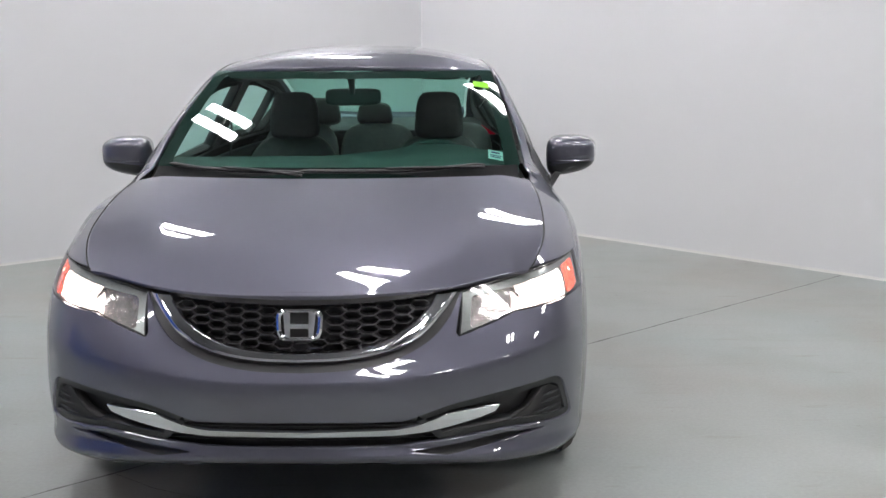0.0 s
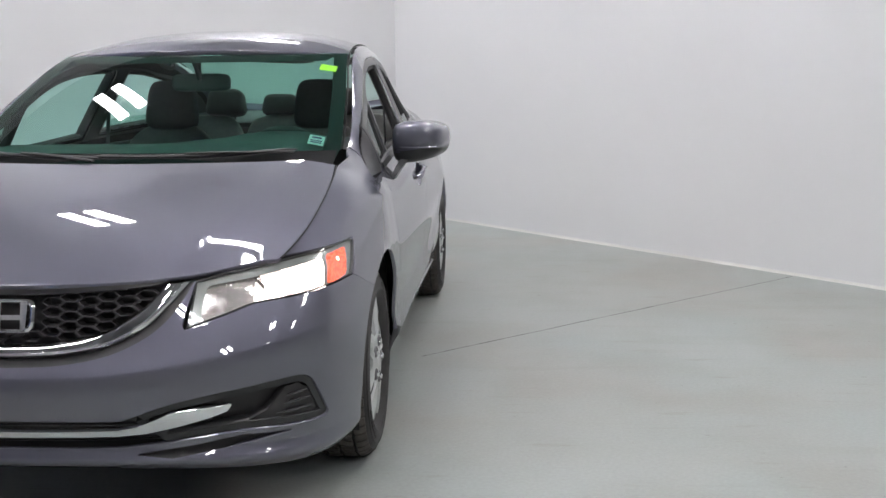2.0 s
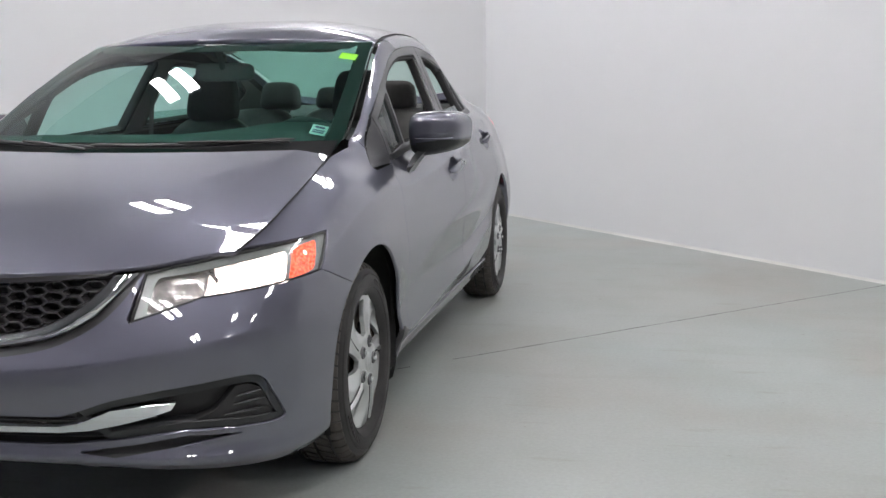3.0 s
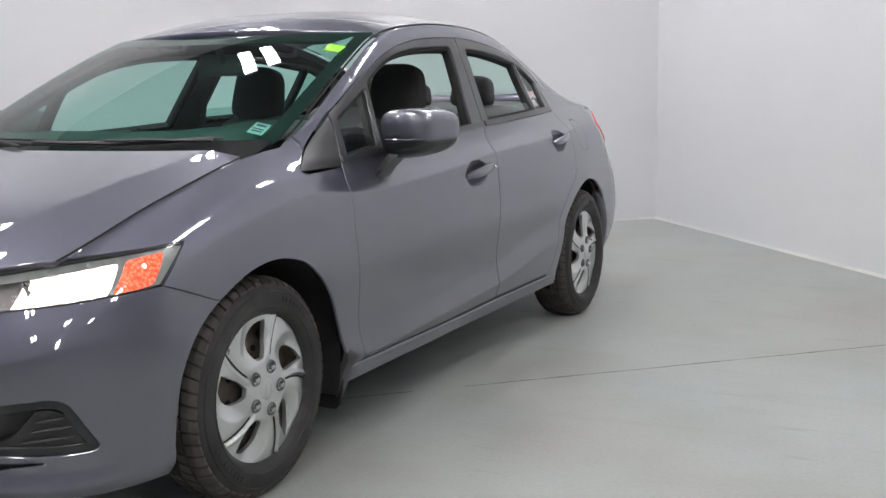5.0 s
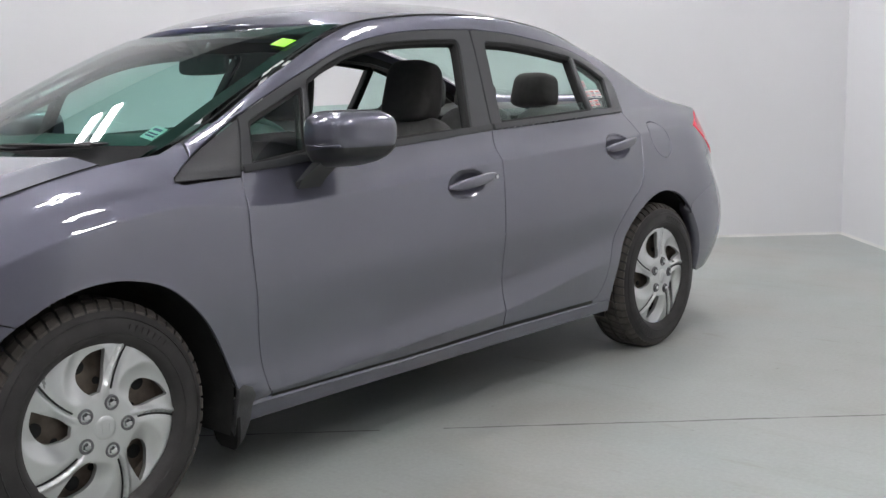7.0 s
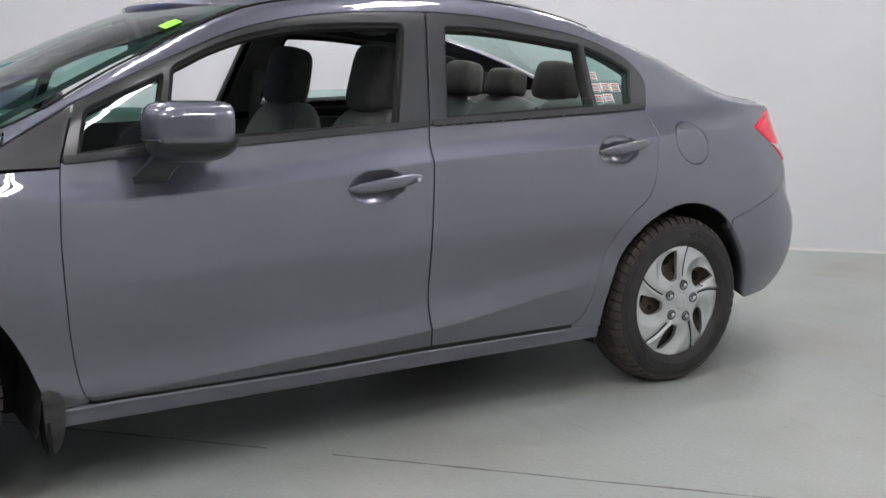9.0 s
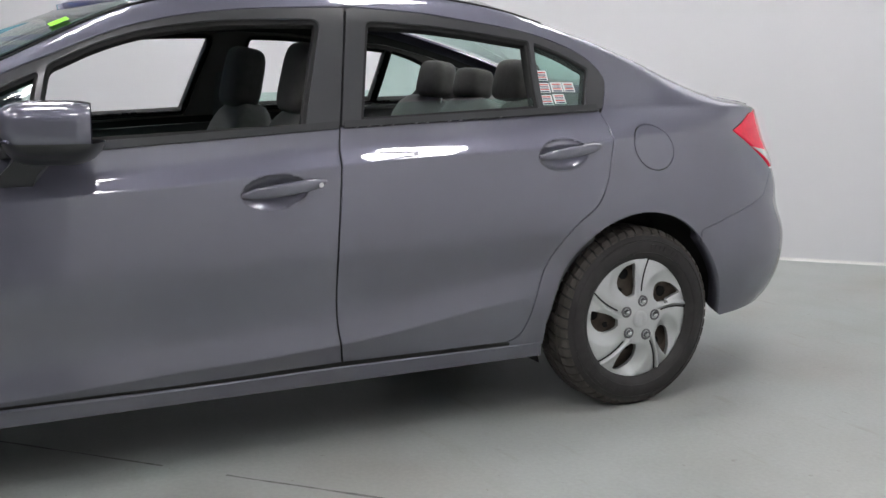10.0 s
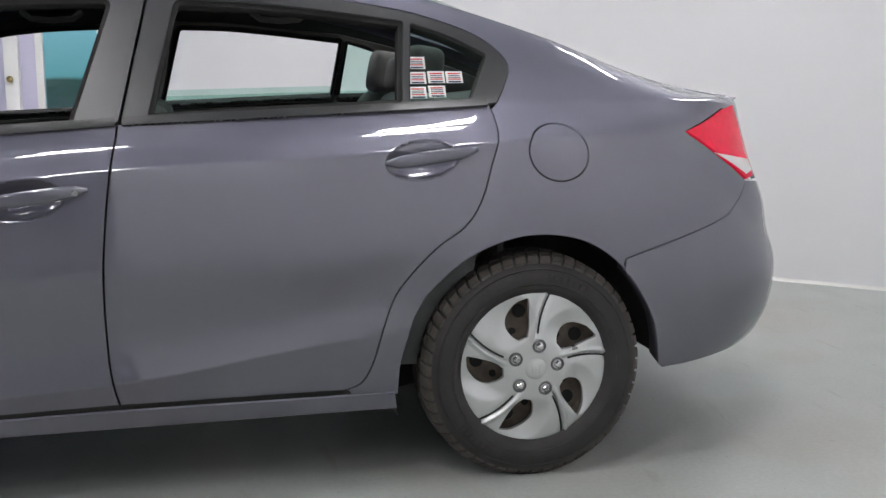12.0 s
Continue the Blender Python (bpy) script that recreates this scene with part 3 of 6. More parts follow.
def room():
    bm = bmesh.new()
    box(bm, (-9, -9.5, -.2), (10, 8.5, 0))
    tagged(part("floor", bm, FLOOR, smooth=False), "pale grey painted concrete floor with a saw-cut joint", "floor", kind="structure")
    bm = bmesh.new()
    box(bm, (-9, -9.5, CEIL), (10, 8.5, CEIL + .2))
    tagged(part("ceiling", bm, CEILING, smooth=False), "dark open ceiling with hanging lights", "ceiling", kind="structure")
    tagged(wall_run("wall_left", WC, W_LEFT, 0, 7.63, 0, CEIL, side=-1), "plain white painted studio wall", "wall")
    tagged(wall_run("wall_right", WC, W_RIGHT, 0, 7.0, 0, CEIL, side=1), "plain white painted studio wall", "wall")
    # rest of the hall, behind the camera; grey walls are unseen, added for reflections
    a = Vector((*WC, 0)) + Vector((math.cos(W_LEFT), math.sin(W_LEFT), 0)) * 7.63
    tagged(wall_run("wall_west", (a.x, a.y), radians(-90), .46, 10, 0, CEIL, side=-1, material=WALL_BLUE_LIT), "side wall with bluish light put into its lilac colour", "wall")
    tagged(wall_run("wall_header", (a.x, a.y), radians(-90), 0, .46, 2.3, CEIL, side=-1), "wall over the glazed door", "wall")
    tagged(wall_run("wall_sill", (a.x, a.y), radians(-90), 0, .46, 0, .25, side=-1), "low wall under the glazed door", "wall")
    tagged(wall_run("wall_south", (-9, -8.6), 0, 0, 19, 0, CEIL, side=-1, material=HALL), "plain grey hall wall, unseen, added for the reflections", "wall")
    c = Vector((*WC, 0)) + Vector((math.cos(W_RIGHT), math.sin(W_RIGHT), 0)) * 7.0
    tagged(wall_run("wall_return", (c.x, c.y), 0, .16, 9.6 - c.x, 0, CEIL, side=1, material=HALL), "plain grey hall wall, unseen, added for the reflections", "wall")
    tagged(wall_run("wall_east", (9.6, c.y), radians(-90), 0, 10.5, 0, CEIL, side=1, material=HALL), "plain grey hall wall, unseen, added for the reflections", "wall")
    # uneven bead of sealant along the foot of the walls
    for ang, length, sd in ((W_LEFT, 7.62, 1), (W_RIGHT, 6.95, -1)):
        d = Vector((math.cos(ang), math.sin(ang), 0))
        n = Vector((-d.y, d.x, 0)) * sd
        bm = bmesh.new()
        rows = []
        k = int(length / .06)
        for i in range(k + 1):
            p = Vector((*WC, 0)) + d * (length * i / k)
            w = .011 + .005 * noise.noise((p.x * 3, p.y * 3, 0)) + .005 * noise.noise((p.x * 14, p.y * 14, 3))
            rows.append([bm.verts.new(p + n * a + Vector((0, 0, b))) for a, b in ((.0005, .016), (.004, .010), (w * .5, .006), (w, .0015), (w, -.01))])
        for p, q in zip(rows, rows[1:]):
            for j in range(4):
                bm.faces.new((p[j], p[j + 1], q[j + 1], q[j]))
        tagged(part("baseboard", bm, WALL_BASE), "uneven white sealant bead along the wall foot", "trim", kind="structure")


room()


def strip_lights():
    """Hanging six-tube fluorescent fittings, in rows; some are added as fill light."""
    tube_m = glow_mat("tube_glow", (1.0, 0.985, 1.0), TUBE)
    body_m = mat("white_enamel", (0.8, 0.8, 0.8), 0.4)
    first = None
    spots = []
    dl, dr = Vector((math.cos(W_LEFT), math.sin(W_LEFT))), Vector((math.cos(W_RIGHT), math.sin(W_RIGHT)))
    # the lone last fitting and the first two rows' far ends are added fill
    for away, start, count in ((1.52, .60, 5), (3.89, 1.5, 5), (5.97, 1.5, 4), (8.05, 4.5, 1)):
        for b in range(count):
            q = Vector(WC) + dl * away + dr * (start + 2.62 * b)
            spots.append((q.x, q.y))
    for x, y in spots:
        m = Matrix.Translation((x, y, CEIL - .35)) @ Matrix.Rotation(TUBE_TURN, 4, "Z")
        if first is None:
            first = thing("strip_light", "white six-tube hanging fluorescent light, switched on", "lamp", "ceiling strip lights")
            bm = bmesh.new()
            box(bm, (-.185, -.012, .050), (.185, .012, .080), .004)
            part("crossbar", bm, body_m, first)
            for cx in (-.100, .100):
                bm = bmesh.new()
                box(bm, (cx - .058, -.38, .042), (cx + .058, .38, .085), .010)
                part("housing", bm, body_m, first)
                for tx in (-.036, .0, .036):
                    bm = bmesh.new()
                    cyl(bm, .0165, .0165, .71, pose(cx + tx, .355, .022, 90, 0, 0), 12)
                    part("tube", bm, tube_m, first, "glowing fluorescent tube")
            for tx in (-.100, .100):
                bm = bmesh.new()
                cyl(bm, .006, .006, .27, pose(tx, 0, .08), 6)
                part("suspension_rod", bm, body_m, first)
            first.matrix_basis = m
        else:
            copy_thing(first, m)


strip_lights()


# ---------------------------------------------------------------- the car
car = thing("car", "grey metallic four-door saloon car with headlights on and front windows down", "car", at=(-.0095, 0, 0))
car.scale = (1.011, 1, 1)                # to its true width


def nose_pt(s, z):
    """Nose surface across both halves; s is negative on the other side."""
    s, z = np.atleast_1d(np.asarray(s, float)), np.atleast_1d(np.asarray(z, float))
    p = lower_pt(np.abs(s), z, False)
    p[:, 0] *= np.where(s < 0, -1, 1)
    return p




# feature lines of the flank as (y, z)
SEAM_F = [(.524, .272), (.497, .315), (.476, .440), (.464, .600), (.464, .762), (.481, .893)]
SEAM_B = [(1.584, .279), (1.566, .400), (1.563, .586), (1.574, .740), (1.590, .870), (1.609, .975)]
SEAM_R = [(2.150, .277), (2.195, .296), (2.224, .350), (2.250, .440), (2.294, .544), (2.385, .646), (2.470, .705), (2.520, .775), (2.553, .860), (2.585, .945), (2.580, 1.016)]
FRAME_F = [(.540, 1.050), (.68, 1.116), (.831, 1.179), (1.029, 1.255), (1.235, 1.299), (1.449, 1.320), (1.69, 1.330)]
FRAME_R = [(1.72, 1.331), (1.929, 1.322), (2.103, 1.304), (2.344, 1.272), (2.480, 1.238), (2.572, 1.203), (2.632, 1.160), (2.656, 1.116), (2.636, 1.068), (2.602, 1.019)]
ARCH_F = [(-.372, .182), (-.378, .30), (-.358, .43), (-.300, .530), (-.217, .597), (-.12, .643), (-.02, .666), (.08, .662), (.190, .625), (.290, .530), (.358, .415), (.398, .310), (.430, .215)]
ARCH_R = [(2.296, .205), (2.297, .334), (2.345, .490), (2.434, .590), (2.528, .645), (2.638, .673), (2.752, .666), (2.85, .628), (2.935, .552), (3.010, .429), (3.046, .285)]


def edge(points, n=6):
    return curve2(points, n)


def S(points):
    return on_side(points)


F_ARCH, R_ARCH = edge(ARCH_F), edge(ARCH_R)
seam_f, seam_b, seam_r = edge(SEAM_F), edge(SEAM_B), edge(SEAM_R)
frame_f, frame_r = edge(FRAME_F), edge(FRAME_R)
BUMP_R = [(2.925, .600), (3.10, .652), (3.270, .706), (3.315, .745), (3.345, .792)]
TAIL = [(3.345, .792), (3.143, .936), (3.29, .995), (3.40, .99)]

# --- fender


def seam_top(y):
    """Height of the bonnet seam on the flank at y."""
    return float(np.interp(y, [-.553, -.45, -.35, -.2, -.05, .11, .2, .30], [.731, .782, .826, .866, .906, .935, .950, .960]))


fender = ([(-.217, .597)] + edge(ARCH_F[4:], 6)[1:] + [(.455, .262), (.512, .268)] + seam_f[1:-1] + [(.480, .887), (.290, .880), (.270, .888), (.276, .900), (.349, .944), (.366, float(RAIL_Z(.366)) - .002), (.33, float(RAIL_Z(.33)) - .002)]
          + [(y, seam_top(y)) for y in np.linspace(.28, -.54, 22)] + [(-.279, .757), (-.382, .663)])
fenders = sheet("fender", side_pt, S(fender), PAINT, car, h=.018, mirror=True, lines=((6, .005),))

# --- doors
door_f = seam_f + [(.484, .903)] + [(y, z) for y, z in zip(np.linspace(.55, 1.55, 9), np.interp(np.linspace(.55, 1.55, 9), [.5, .99, 1.615], [.905, .937, .976]))] + seam_b[::-1] + [
    (y, z) for y, z in zip(np.linspace(1.5, .6, 8), np.interp(np.linspace(1.5, .6, 8), [.52, 1.09, 1.587], [.271, .268, .279]))]
def flat_pt(s, z):
    return side_pt(s, z, False)


def bowl_loop(k):
    cy, cz, tilt = BOWLS[k]
    return S([(cy + .098 * math.cos(a), cz + .050 * math.sin(a) + .098 * math.cos(a) * tilt) for a in np.linspace(0, 2 * math.pi, 56, endpoint=False)])


doors_f = sheet("front_door", flat_pt, S(door_f), PAINT, car, "", [bowl_loop(0)], h=.018, mirror=True, gap=.0024, flange=.008, lines=((2, .004), (6, .005)))
door_r = [(1.588, .279)] + [(y + .0015, z) for y, z in seam_b[1:]] + [(y, z) for y, z in zip(np.linspace(1.70, 2.50, 8), np.interp(np.linspace(1.70, 2.50, 8), [1.615, 2.58], [.978, 1.014]))] + seam_r[::-1] + [
    (y, z) for y, z in zip(np.linspace(2.1, 1.65, 5), [.278] * 5)]
doors_r = sheet("rear_door", flat_pt, S(door_r), PAINT, car, "", [bowl_loop(1)], h=.018, mirror=True, gap=.0026, flange=.008, lines=((2, .004), (6, .005)))
for k_, par in ((0, doors_f), (1, doors_r)):
    for o_, p_ in zip(sheet("handle_bowl", side_pt, bowl_loop(k_), PAINT, None, "recessed bowl behind the handle", h=.006, mirror=True, flange=0, gap=-.0012), par):
        o_.parent = p_

# --- window frames of the doors, with openings for the glass
QUARTER_F = [(.526, .918, .008), (.562, 1.036, .015), (.790, 1.131, .015), (.737, .944, .008)]
WIN_F = [(.759, .945, .008), (.812, 1.148, .02), (.93, 1.203, .05), (1.05, 1.243, .08), (1.229, 1.274, .1), (1.42, 1.286, .1), (1.606, 1.291, .035), (1.503, .979, .008)]
WIN_R = [(1.682, .994, .008), (1.757, 1.288, .02), (1.92, 1.286, .08), (2.10, 1.270, .1), (2.362, 1.240, .01), (2.334, 1.024, .008)]
QUARTER_R = [(2.356, 1.027, .008), (2.382, 1.235, .008), (2.490, 1.203, .05), (2.598, 1.150, .012), (2.532, 1.031, .012)]


def belt(y0, y1, n):
    ys = np.linspace(y0, y1, n)
    return [(y, float(np.interp(y, [.48, .99, 1.615, 2.58], [.9035, .9375, .9775, 1.0155]))) for y in ys]


frame_front = [(.484, .907)] + frame_f + [(1.690, 1.320), (1.612, .982)] + belt(1.60, .49, 10)
frames_f = sheet("window_frame", side_pt, S(frame_front), PILLAR, None, "satin dark grey window frame", [S(fillet(QUARTER_F)), S(fillet(WIN_F))], h=.016, mirror=True, flange=.03)
frame_rear = [(1.617, .982), (1.697, 1.325)] + frame_r + belt(2.57, 1.62, 10)
frames_r = sheet("window_frame", side_pt, S(frame_rear), PILLAR, None, "satin dark grey window frame", [S(fillet(WIN_R)), S(fillet(QUARTER_R))], h=.016, mirror=True, flange=.03)
for obs, par in ((frames_f, doors_f), (frames_r, doors_r)):
    for o, p in zip(obs, par):
        o.parent = p
# black rubber channels inside the openings
for q_, par, w_ in ((QUARTER_F, doors_f, .008), (WIN_F, doors_f, .010), (WIN_R, doors_r, .010), (QUARTER_R, doors_r, .004)):
    rim_ = densify(S(fillet(q_)), .012)
    for o, p in zip(sheet("window_seal", side_pt, shift(rim_, -.002), SEAL, None, "black rubber window channel", [shift(rim_, w_)], h=.012, mirror=True, flange=.03, offset=-.010, gap=0), par):
        o.parent = p
# fixed and part-lowered glass
for loop, par, nm in ((QUARTER_F, doors_f, "quarter_glass"), (QUARTER_R, doors_r, "quarter_glass"),
                      ([(1.672, .99, 0), (1.698, 1.042, 0), (2.338, 1.058, 0), (2.333, 1.02, 0)], doors_r, "window_glass")):
    obs = sheet(nm, side_pt, S(fillet([(*p[:2], p[2]) for p in loop])), GLASS_S, None, "", h=.03, mirror=True, flange=0, offset=-.012, gap=-.004)
    for o, p in zip(obs, par):
        o.parent = p
        o.visible_shadow = False

# --- body side: windscreen pillar, roof rail, rear quarter
ys_top = np.linspace(3.43, .39, 60)
quarter = ([(.370, float(RAIL_Z(.37)) - .002), (.353, .9465)] + edge([(.353, .9465), (.40, .972), (.536, 1.050)], 4)[1:] + frame_f[1:] + frame_r + seam_r[::-1][1:-1] + [(2.158, .279), (2.172, .262), (2.280, .259), (2.2945, .254)]
           + R_ARCH[6:-12] + [(2.918, .585)] + BUMP_R + TAIL[1:] + [(y, float(RAIL_Z(y)) - .002) for y in ys_top])
FLAP = [(2.748 + .086 * math.cos(a), .888 + .076 * math.sin(a)) for a in np.linspace(0, 2 * math.pi, 40, endpoint=False)]
quarters = sheet("body_side", side_pt, S(quarter), PAINT, car, "", [S(FLAP)], h=.018, mirror=True, gap=.0026, lines=((6, .006),))
for o_, p_ in zip(sheet("fuel_flap", side_pt, S(FLAP), PAINT, None, "round fuel filler flap", h=.018, mirror=True, gap=.0030), quarters):
    o_.parent = p_

# --- sill
sill = [(.415, .262), (.45, .257), (.53, .259)] + [(y, z) for y, z in zip(np.linspace(.6, 2.1, 12), np.interp(np.linspace(.6, 2.1, 12), [.52, 1.09, 1.587, 2.15], [.259, .256, .265, .264]))] + [(2.285, .266), (2.293, .216), (1.177, .211), (.445, .208)]
sheet("sill", side_pt, S(sill), PAINT, car, h=.012, mirror=True, flange=.04, offset=.005)

# shade of the gap under the doors, put in as a black strip
sill_gap_loop = [(.53, .256)] + [(y, .256) for y in np.linspace(.7, 2.1, 8)] + [(2.17, .258), (2.17, .290), (1.6, .286), (1.0, .280), (.53, .280)]
sheet("sill_gap_shade", side_pt, S(sill_gap_loop), SEAL, car, "black strip for the shade under the doors", h=.008, mirror=True, flange=0, offset=-.004)

# --- bumpers
GR_OUT = [(0, .497), (.135, .503), (.26, .526), (.355, .572), (.412, .630), (.446, .696)]
gr_out = curve2(GR_OUT, 6)
LOW = fillet([(0, .356), (.285, .354), (.325, .366, .02), (.41, .396, .04), (.53, .417), (.66, .434, .03), (.738, .440, .045), (.760, .370), (.778, .303, .022), (.740, .300), (.575, .304), (.385, .284), (.28, .277), (0, .277)], 5)
bump_half = on_nose([(0, .212), (.2, .212), (.4, .202), (.6, .190)]) + S([(-.55, .182)]) + S(F_ARCH[:25]) + S([(-.382, .663)]) + on_nose([(.60, .634), (.439, .580), (.432, .590), (.440, .640), (.450, .690)]) + on_nose([(x, z) for x, z in gr_out[::-1] if x > .001])
hole_half = on_nose(LOW[1:-1])
low_hole = on_nose([LOW[0]]) + hole_half + on_nose([LOW[-1]])
low_loop = low_hole + [(-s, z) for s, z in reversed(hole_half)]
pocket = densify(on_nose([(.315, .2585), (.45, .271), (.575, .290), (.60, .288), (.69, .286), (.55, .264), (.405, .246)]), .02)
top_c = on_nose([(0, .497)])[0]
bump_loop = bump_half + [top_c] + [(-s, z) for s, z in reversed(bump_half) if s > 1e-6]
front_bumper = sheet("front_bumper", nose_pt, bump_loop, PAINT, car, "", [low_loop, pocket, [(-s, z) for s, z in pocket]], h=.014, flange=.022, lines=((5, .006), (2, .005)))
# recesses above the lip, their shade put into a black colour
for sg in (1, -1):
    sheet("lip_pocket", nose_pt, [(sg * s, z) for s, z in pocket], BLACK, front_bumper, "slot above the lip, its shade put into black", h=.012, flange=0, offset=-.022, gap=-.003)


def tail_pt(s, z):
    """Tail surface across both halves; s runs past the middle of the tail."""
    s, z = np.atleast_1d(np.asarray(s, float)), np.atleast_1d(np.asarray(z, float))
    over = s > S_END
    p = lower_pt(np.where(over, 2 * S_END - s, s), z, False)
    p[:, 0] *= np.where(over, -1, 1)
    return p


rb = S([(3.046, .285)] + R_ARCH[::-1][1:14] + BUMP_R[:]) + [(KNOT[17], .775), (S_END, .76)]
rb_low = S([(3.06, .273), (3.25, .290)]) + [(KNOT[17], .310), (S_END, .315)]
half = rb_low[::-1] + rb
rear_loop = rb_low[:-1] + [(S_END, .315)] + [(2 * S_END - s, z) for s, z in rb_low[-2::-1]] + [(2 * S_END - s, z) for s, z in rb[:-1]] + rb[::-1]
sheet("rear_bumper", tail_pt, rear_loop, PAINT, car, h=.025, flange=.06)

# --- bonnet, screen, roof, tail deck: height over (x, y)
MID_HOOD = soft([-.80, -.72, -.64, -.50, -.35, -.15, .05, .25], [.662, .706, .748, .805, .852, .903, .951, .992], .05)
SEAM_X = soft([-.80, -.553, -.45, -.35, -.15, .11, .3], [.50, .648, .690, .708, .713, .696, .66], .04)


HOOD_EDGE = soft([-.9, -.66, -.553, -.45, -.35, -.2, -.05, .11, .3], [.60, .690, .732, .782, .824, .868, .906, .938, .965], .03)
RIDGE = soft([-.8, -.67, -.6, -.5, -.39, -.14, .1, .3], [.36, .397, .420, .450, .478, .538, .600, .64], .03)
HOOD_LIP = spline([-.2, 0, .2, .36, .449, .55, .645, .75], [.696, .695, .696, .701, .707, .723, .739, .76])
NOSE_LINE = spline([-.2, 0, .2, .36, .449, .55, .645, .75], [-.729, -.742, -.729, -.687, -.644, -.597, -.553, -.50])


def hood_z(ax, y):
    """Bonnet height: almost flat between two ridges, falling away to the seams outside them."""
    zc, zs, xs, cx = MID_HOOD(y), HOOD_EDGE(y), SEAM_X(y), RIDGE(y)
    fall = (zc - zs - .004 * (xs / cx) ** 2) / (xs - cx)
    d = ax - cx
    return zc - .004 * (ax / cx) ** 2 - fall * .5 * (d + np.sqrt(d * d + 4e-5))


def hood_pt(x, y):
    x, y = np.atleast_1d(np.asarray(x, float)), np.atleast_1d(np.asarray(y, float))
    ax = np.abs(x)
    front = nose_line(ax)
    # rolled down to the lamps and the grille along its front edge
    drop = np.maximum(hood_z(ax, front) - HOOD_LIP(ax), 0) * np.exp(-(np.maximum(y - front, 0) / .08) ** 1.5)
    return np.stack([x, y, hood_z(ax, y) - drop], 1)


def nose_line(x):
    """Plan line of the bonnet's front edge."""
    return NOSE_LINE(np.abs(x))


hood_half = [(x, float(nose_line(x)) + .001) for x in np.linspace(0, .645, 14)] + [(float(SEAM_X(y)) - .003, y) for y in np.linspace(-.54, .115, 14)]
rear_edge = [(x, .115 - (1 - (x / .69) ** 2) * .065) for x in np.linspace(.66, 0, 12)]
hood_half += rear_edge
hood_loop = hood_half + [(-x, y) for x, y in reversed(hood_half[1:-1])]
hood = sheet("bonnet", hood_pt, hood_loop, PAINT, car, h=.014, flange=.015)
# shade in the bonnet gap, laid in as a thin black tube
for sx in (1, -1):
    bm = bmesh.new()
    tube(bm, [Vector((sx * (float(SEAM_X(y)) + .0005), y, float(hood_pt(float(SEAM_X(y)), y)[0, 2]) + .0006)) for y in np.linspace(-.545, .112, 40)], .0022, 6)
    part("bonnet_gap_shade", bm, SEAL, hood, "black strip for the shade in the bonnet gap")

SCREEN_Z = soft([-.25, .12, .35, .6, .8, .93, 1.1], [.785, .955, 1.072, 1.192, 1.280, 1.330, 1.386], .06)


def bow(x):
    """How far the screen sweeps back at x: flat in the middle, tighter at the sides."""
    return .36 * x * x - .05 * x ** 4


def screen_pt(x, y):
    x, y = np.atleast_1d(np.asarray(x, float)), np.atleast_1d(np.asarray(y, float))
    return np.stack([x, y, SCREEN_Z(y - bow(x))], 1)


def screen_edge(y):
    return float(RAIL_X(y))


lowx = np.linspace(0, .665, 12)
scr_half = [(x, .085 + bow(x) + .012 * x) for x in lowx] + [(screen_edge(y) - .006, y) for y in np.linspace(.34, 1.06, 16)] + [(x, .935 + 1.07 * bow(x)) for x in np.linspace(.57, 0, 12)]
scr_loop = scr_half + [(-x, y) for x, y in reversed(scr_half[1:-1])]
screen = sheet("windscreen", screen_pt, scr_loop, GLASS_W, car, "green-tinted windscreen", h=.04, flange=0, offset=-.004)
inner_half = [(x, .140 + bow(x)) for x in np.linspace(0, .61, 12)] + [(screen_edge(y) - .064, y) for y in np.linspace(.36, 1.0, 14)] + [(x, .850 + 1.12 * bow(x)) for x in np.linspace(.52, 0, 12)]
inner_loop = inner_half + [(-x, y) for x, y in reversed(inner_half[1:-1])]
sheet("windscreen_band", screen_pt, scr_loop, SEAL, screen, "black printed edge band", [inner_loop], h=.03, flange=0, offset=-.0075, gap=.003)

ROOF_Z = soft([.80, .90, .96, 1.1, 1.3, 1.55, 1.8, 2.1, 2.35, 2.6, 2.85, 3.0, 3.2, 3.4, 3.7], [1.262, 1.322, 1.355, 1.398, 1.431, 1.450, 1.453, 1.434, 1.394, 1.297, 1.165, 1.090, 1.068, 1.040, 1.010], .03)


def roof_pt(x, y):
    x, y = np.atleast_1d(np.asarray(x, float)), np.atleast_1d(np.asarray(y, float))
    yy = np.where(y < 1.3, y - .93 * bow(x) * np.clip((1.3 - y) / .3, 0, 1), y)
    zc, ze, xe = ROOF_Z(yy), RAIL_Z(y), RAIL_X(y)
    return np.stack([x, y, zc - (zc - ze) * np.clip(np.abs(x) / xe, 0, 1.1) ** 2.8], 1)


def deck(y0, y1, bow0, bow1, n=18):
    h_ = [(x, y0 + bow0 * bow(x) / bow(.55)) for x in np.linspace(0, float(RAIL_X(y0 + bow0)) - .004, 10)]
    ys = np.linspace(y0 + bow0, y1 + bow1, n)[1:-1]
    h_ += [(float(RAIL_X(y)) - .004, y) for y in ys]
    h_ += [(x, y1 + bow1 * (x / .55) ** 2) for x in np.linspace(float(RAIL_X(y1 + bow1)) - .004, 0, 10)]
    return h_ + [(-x, y) for x, y in reversed(h_[1:-1])]


roof = sheet("roof", roof_pt, deck(.940, 2.235, .125, .05), PAINT, car, h=.03, flange=.02)
rear_glass = sheet("rear_window", roof_pt, deck(2.25, 3.03, .05, -.03), GLASS_S, car, "green-tinted rear window", h=.05, flange=0, offset=-.004)
rear_glass.visible_shadow = False
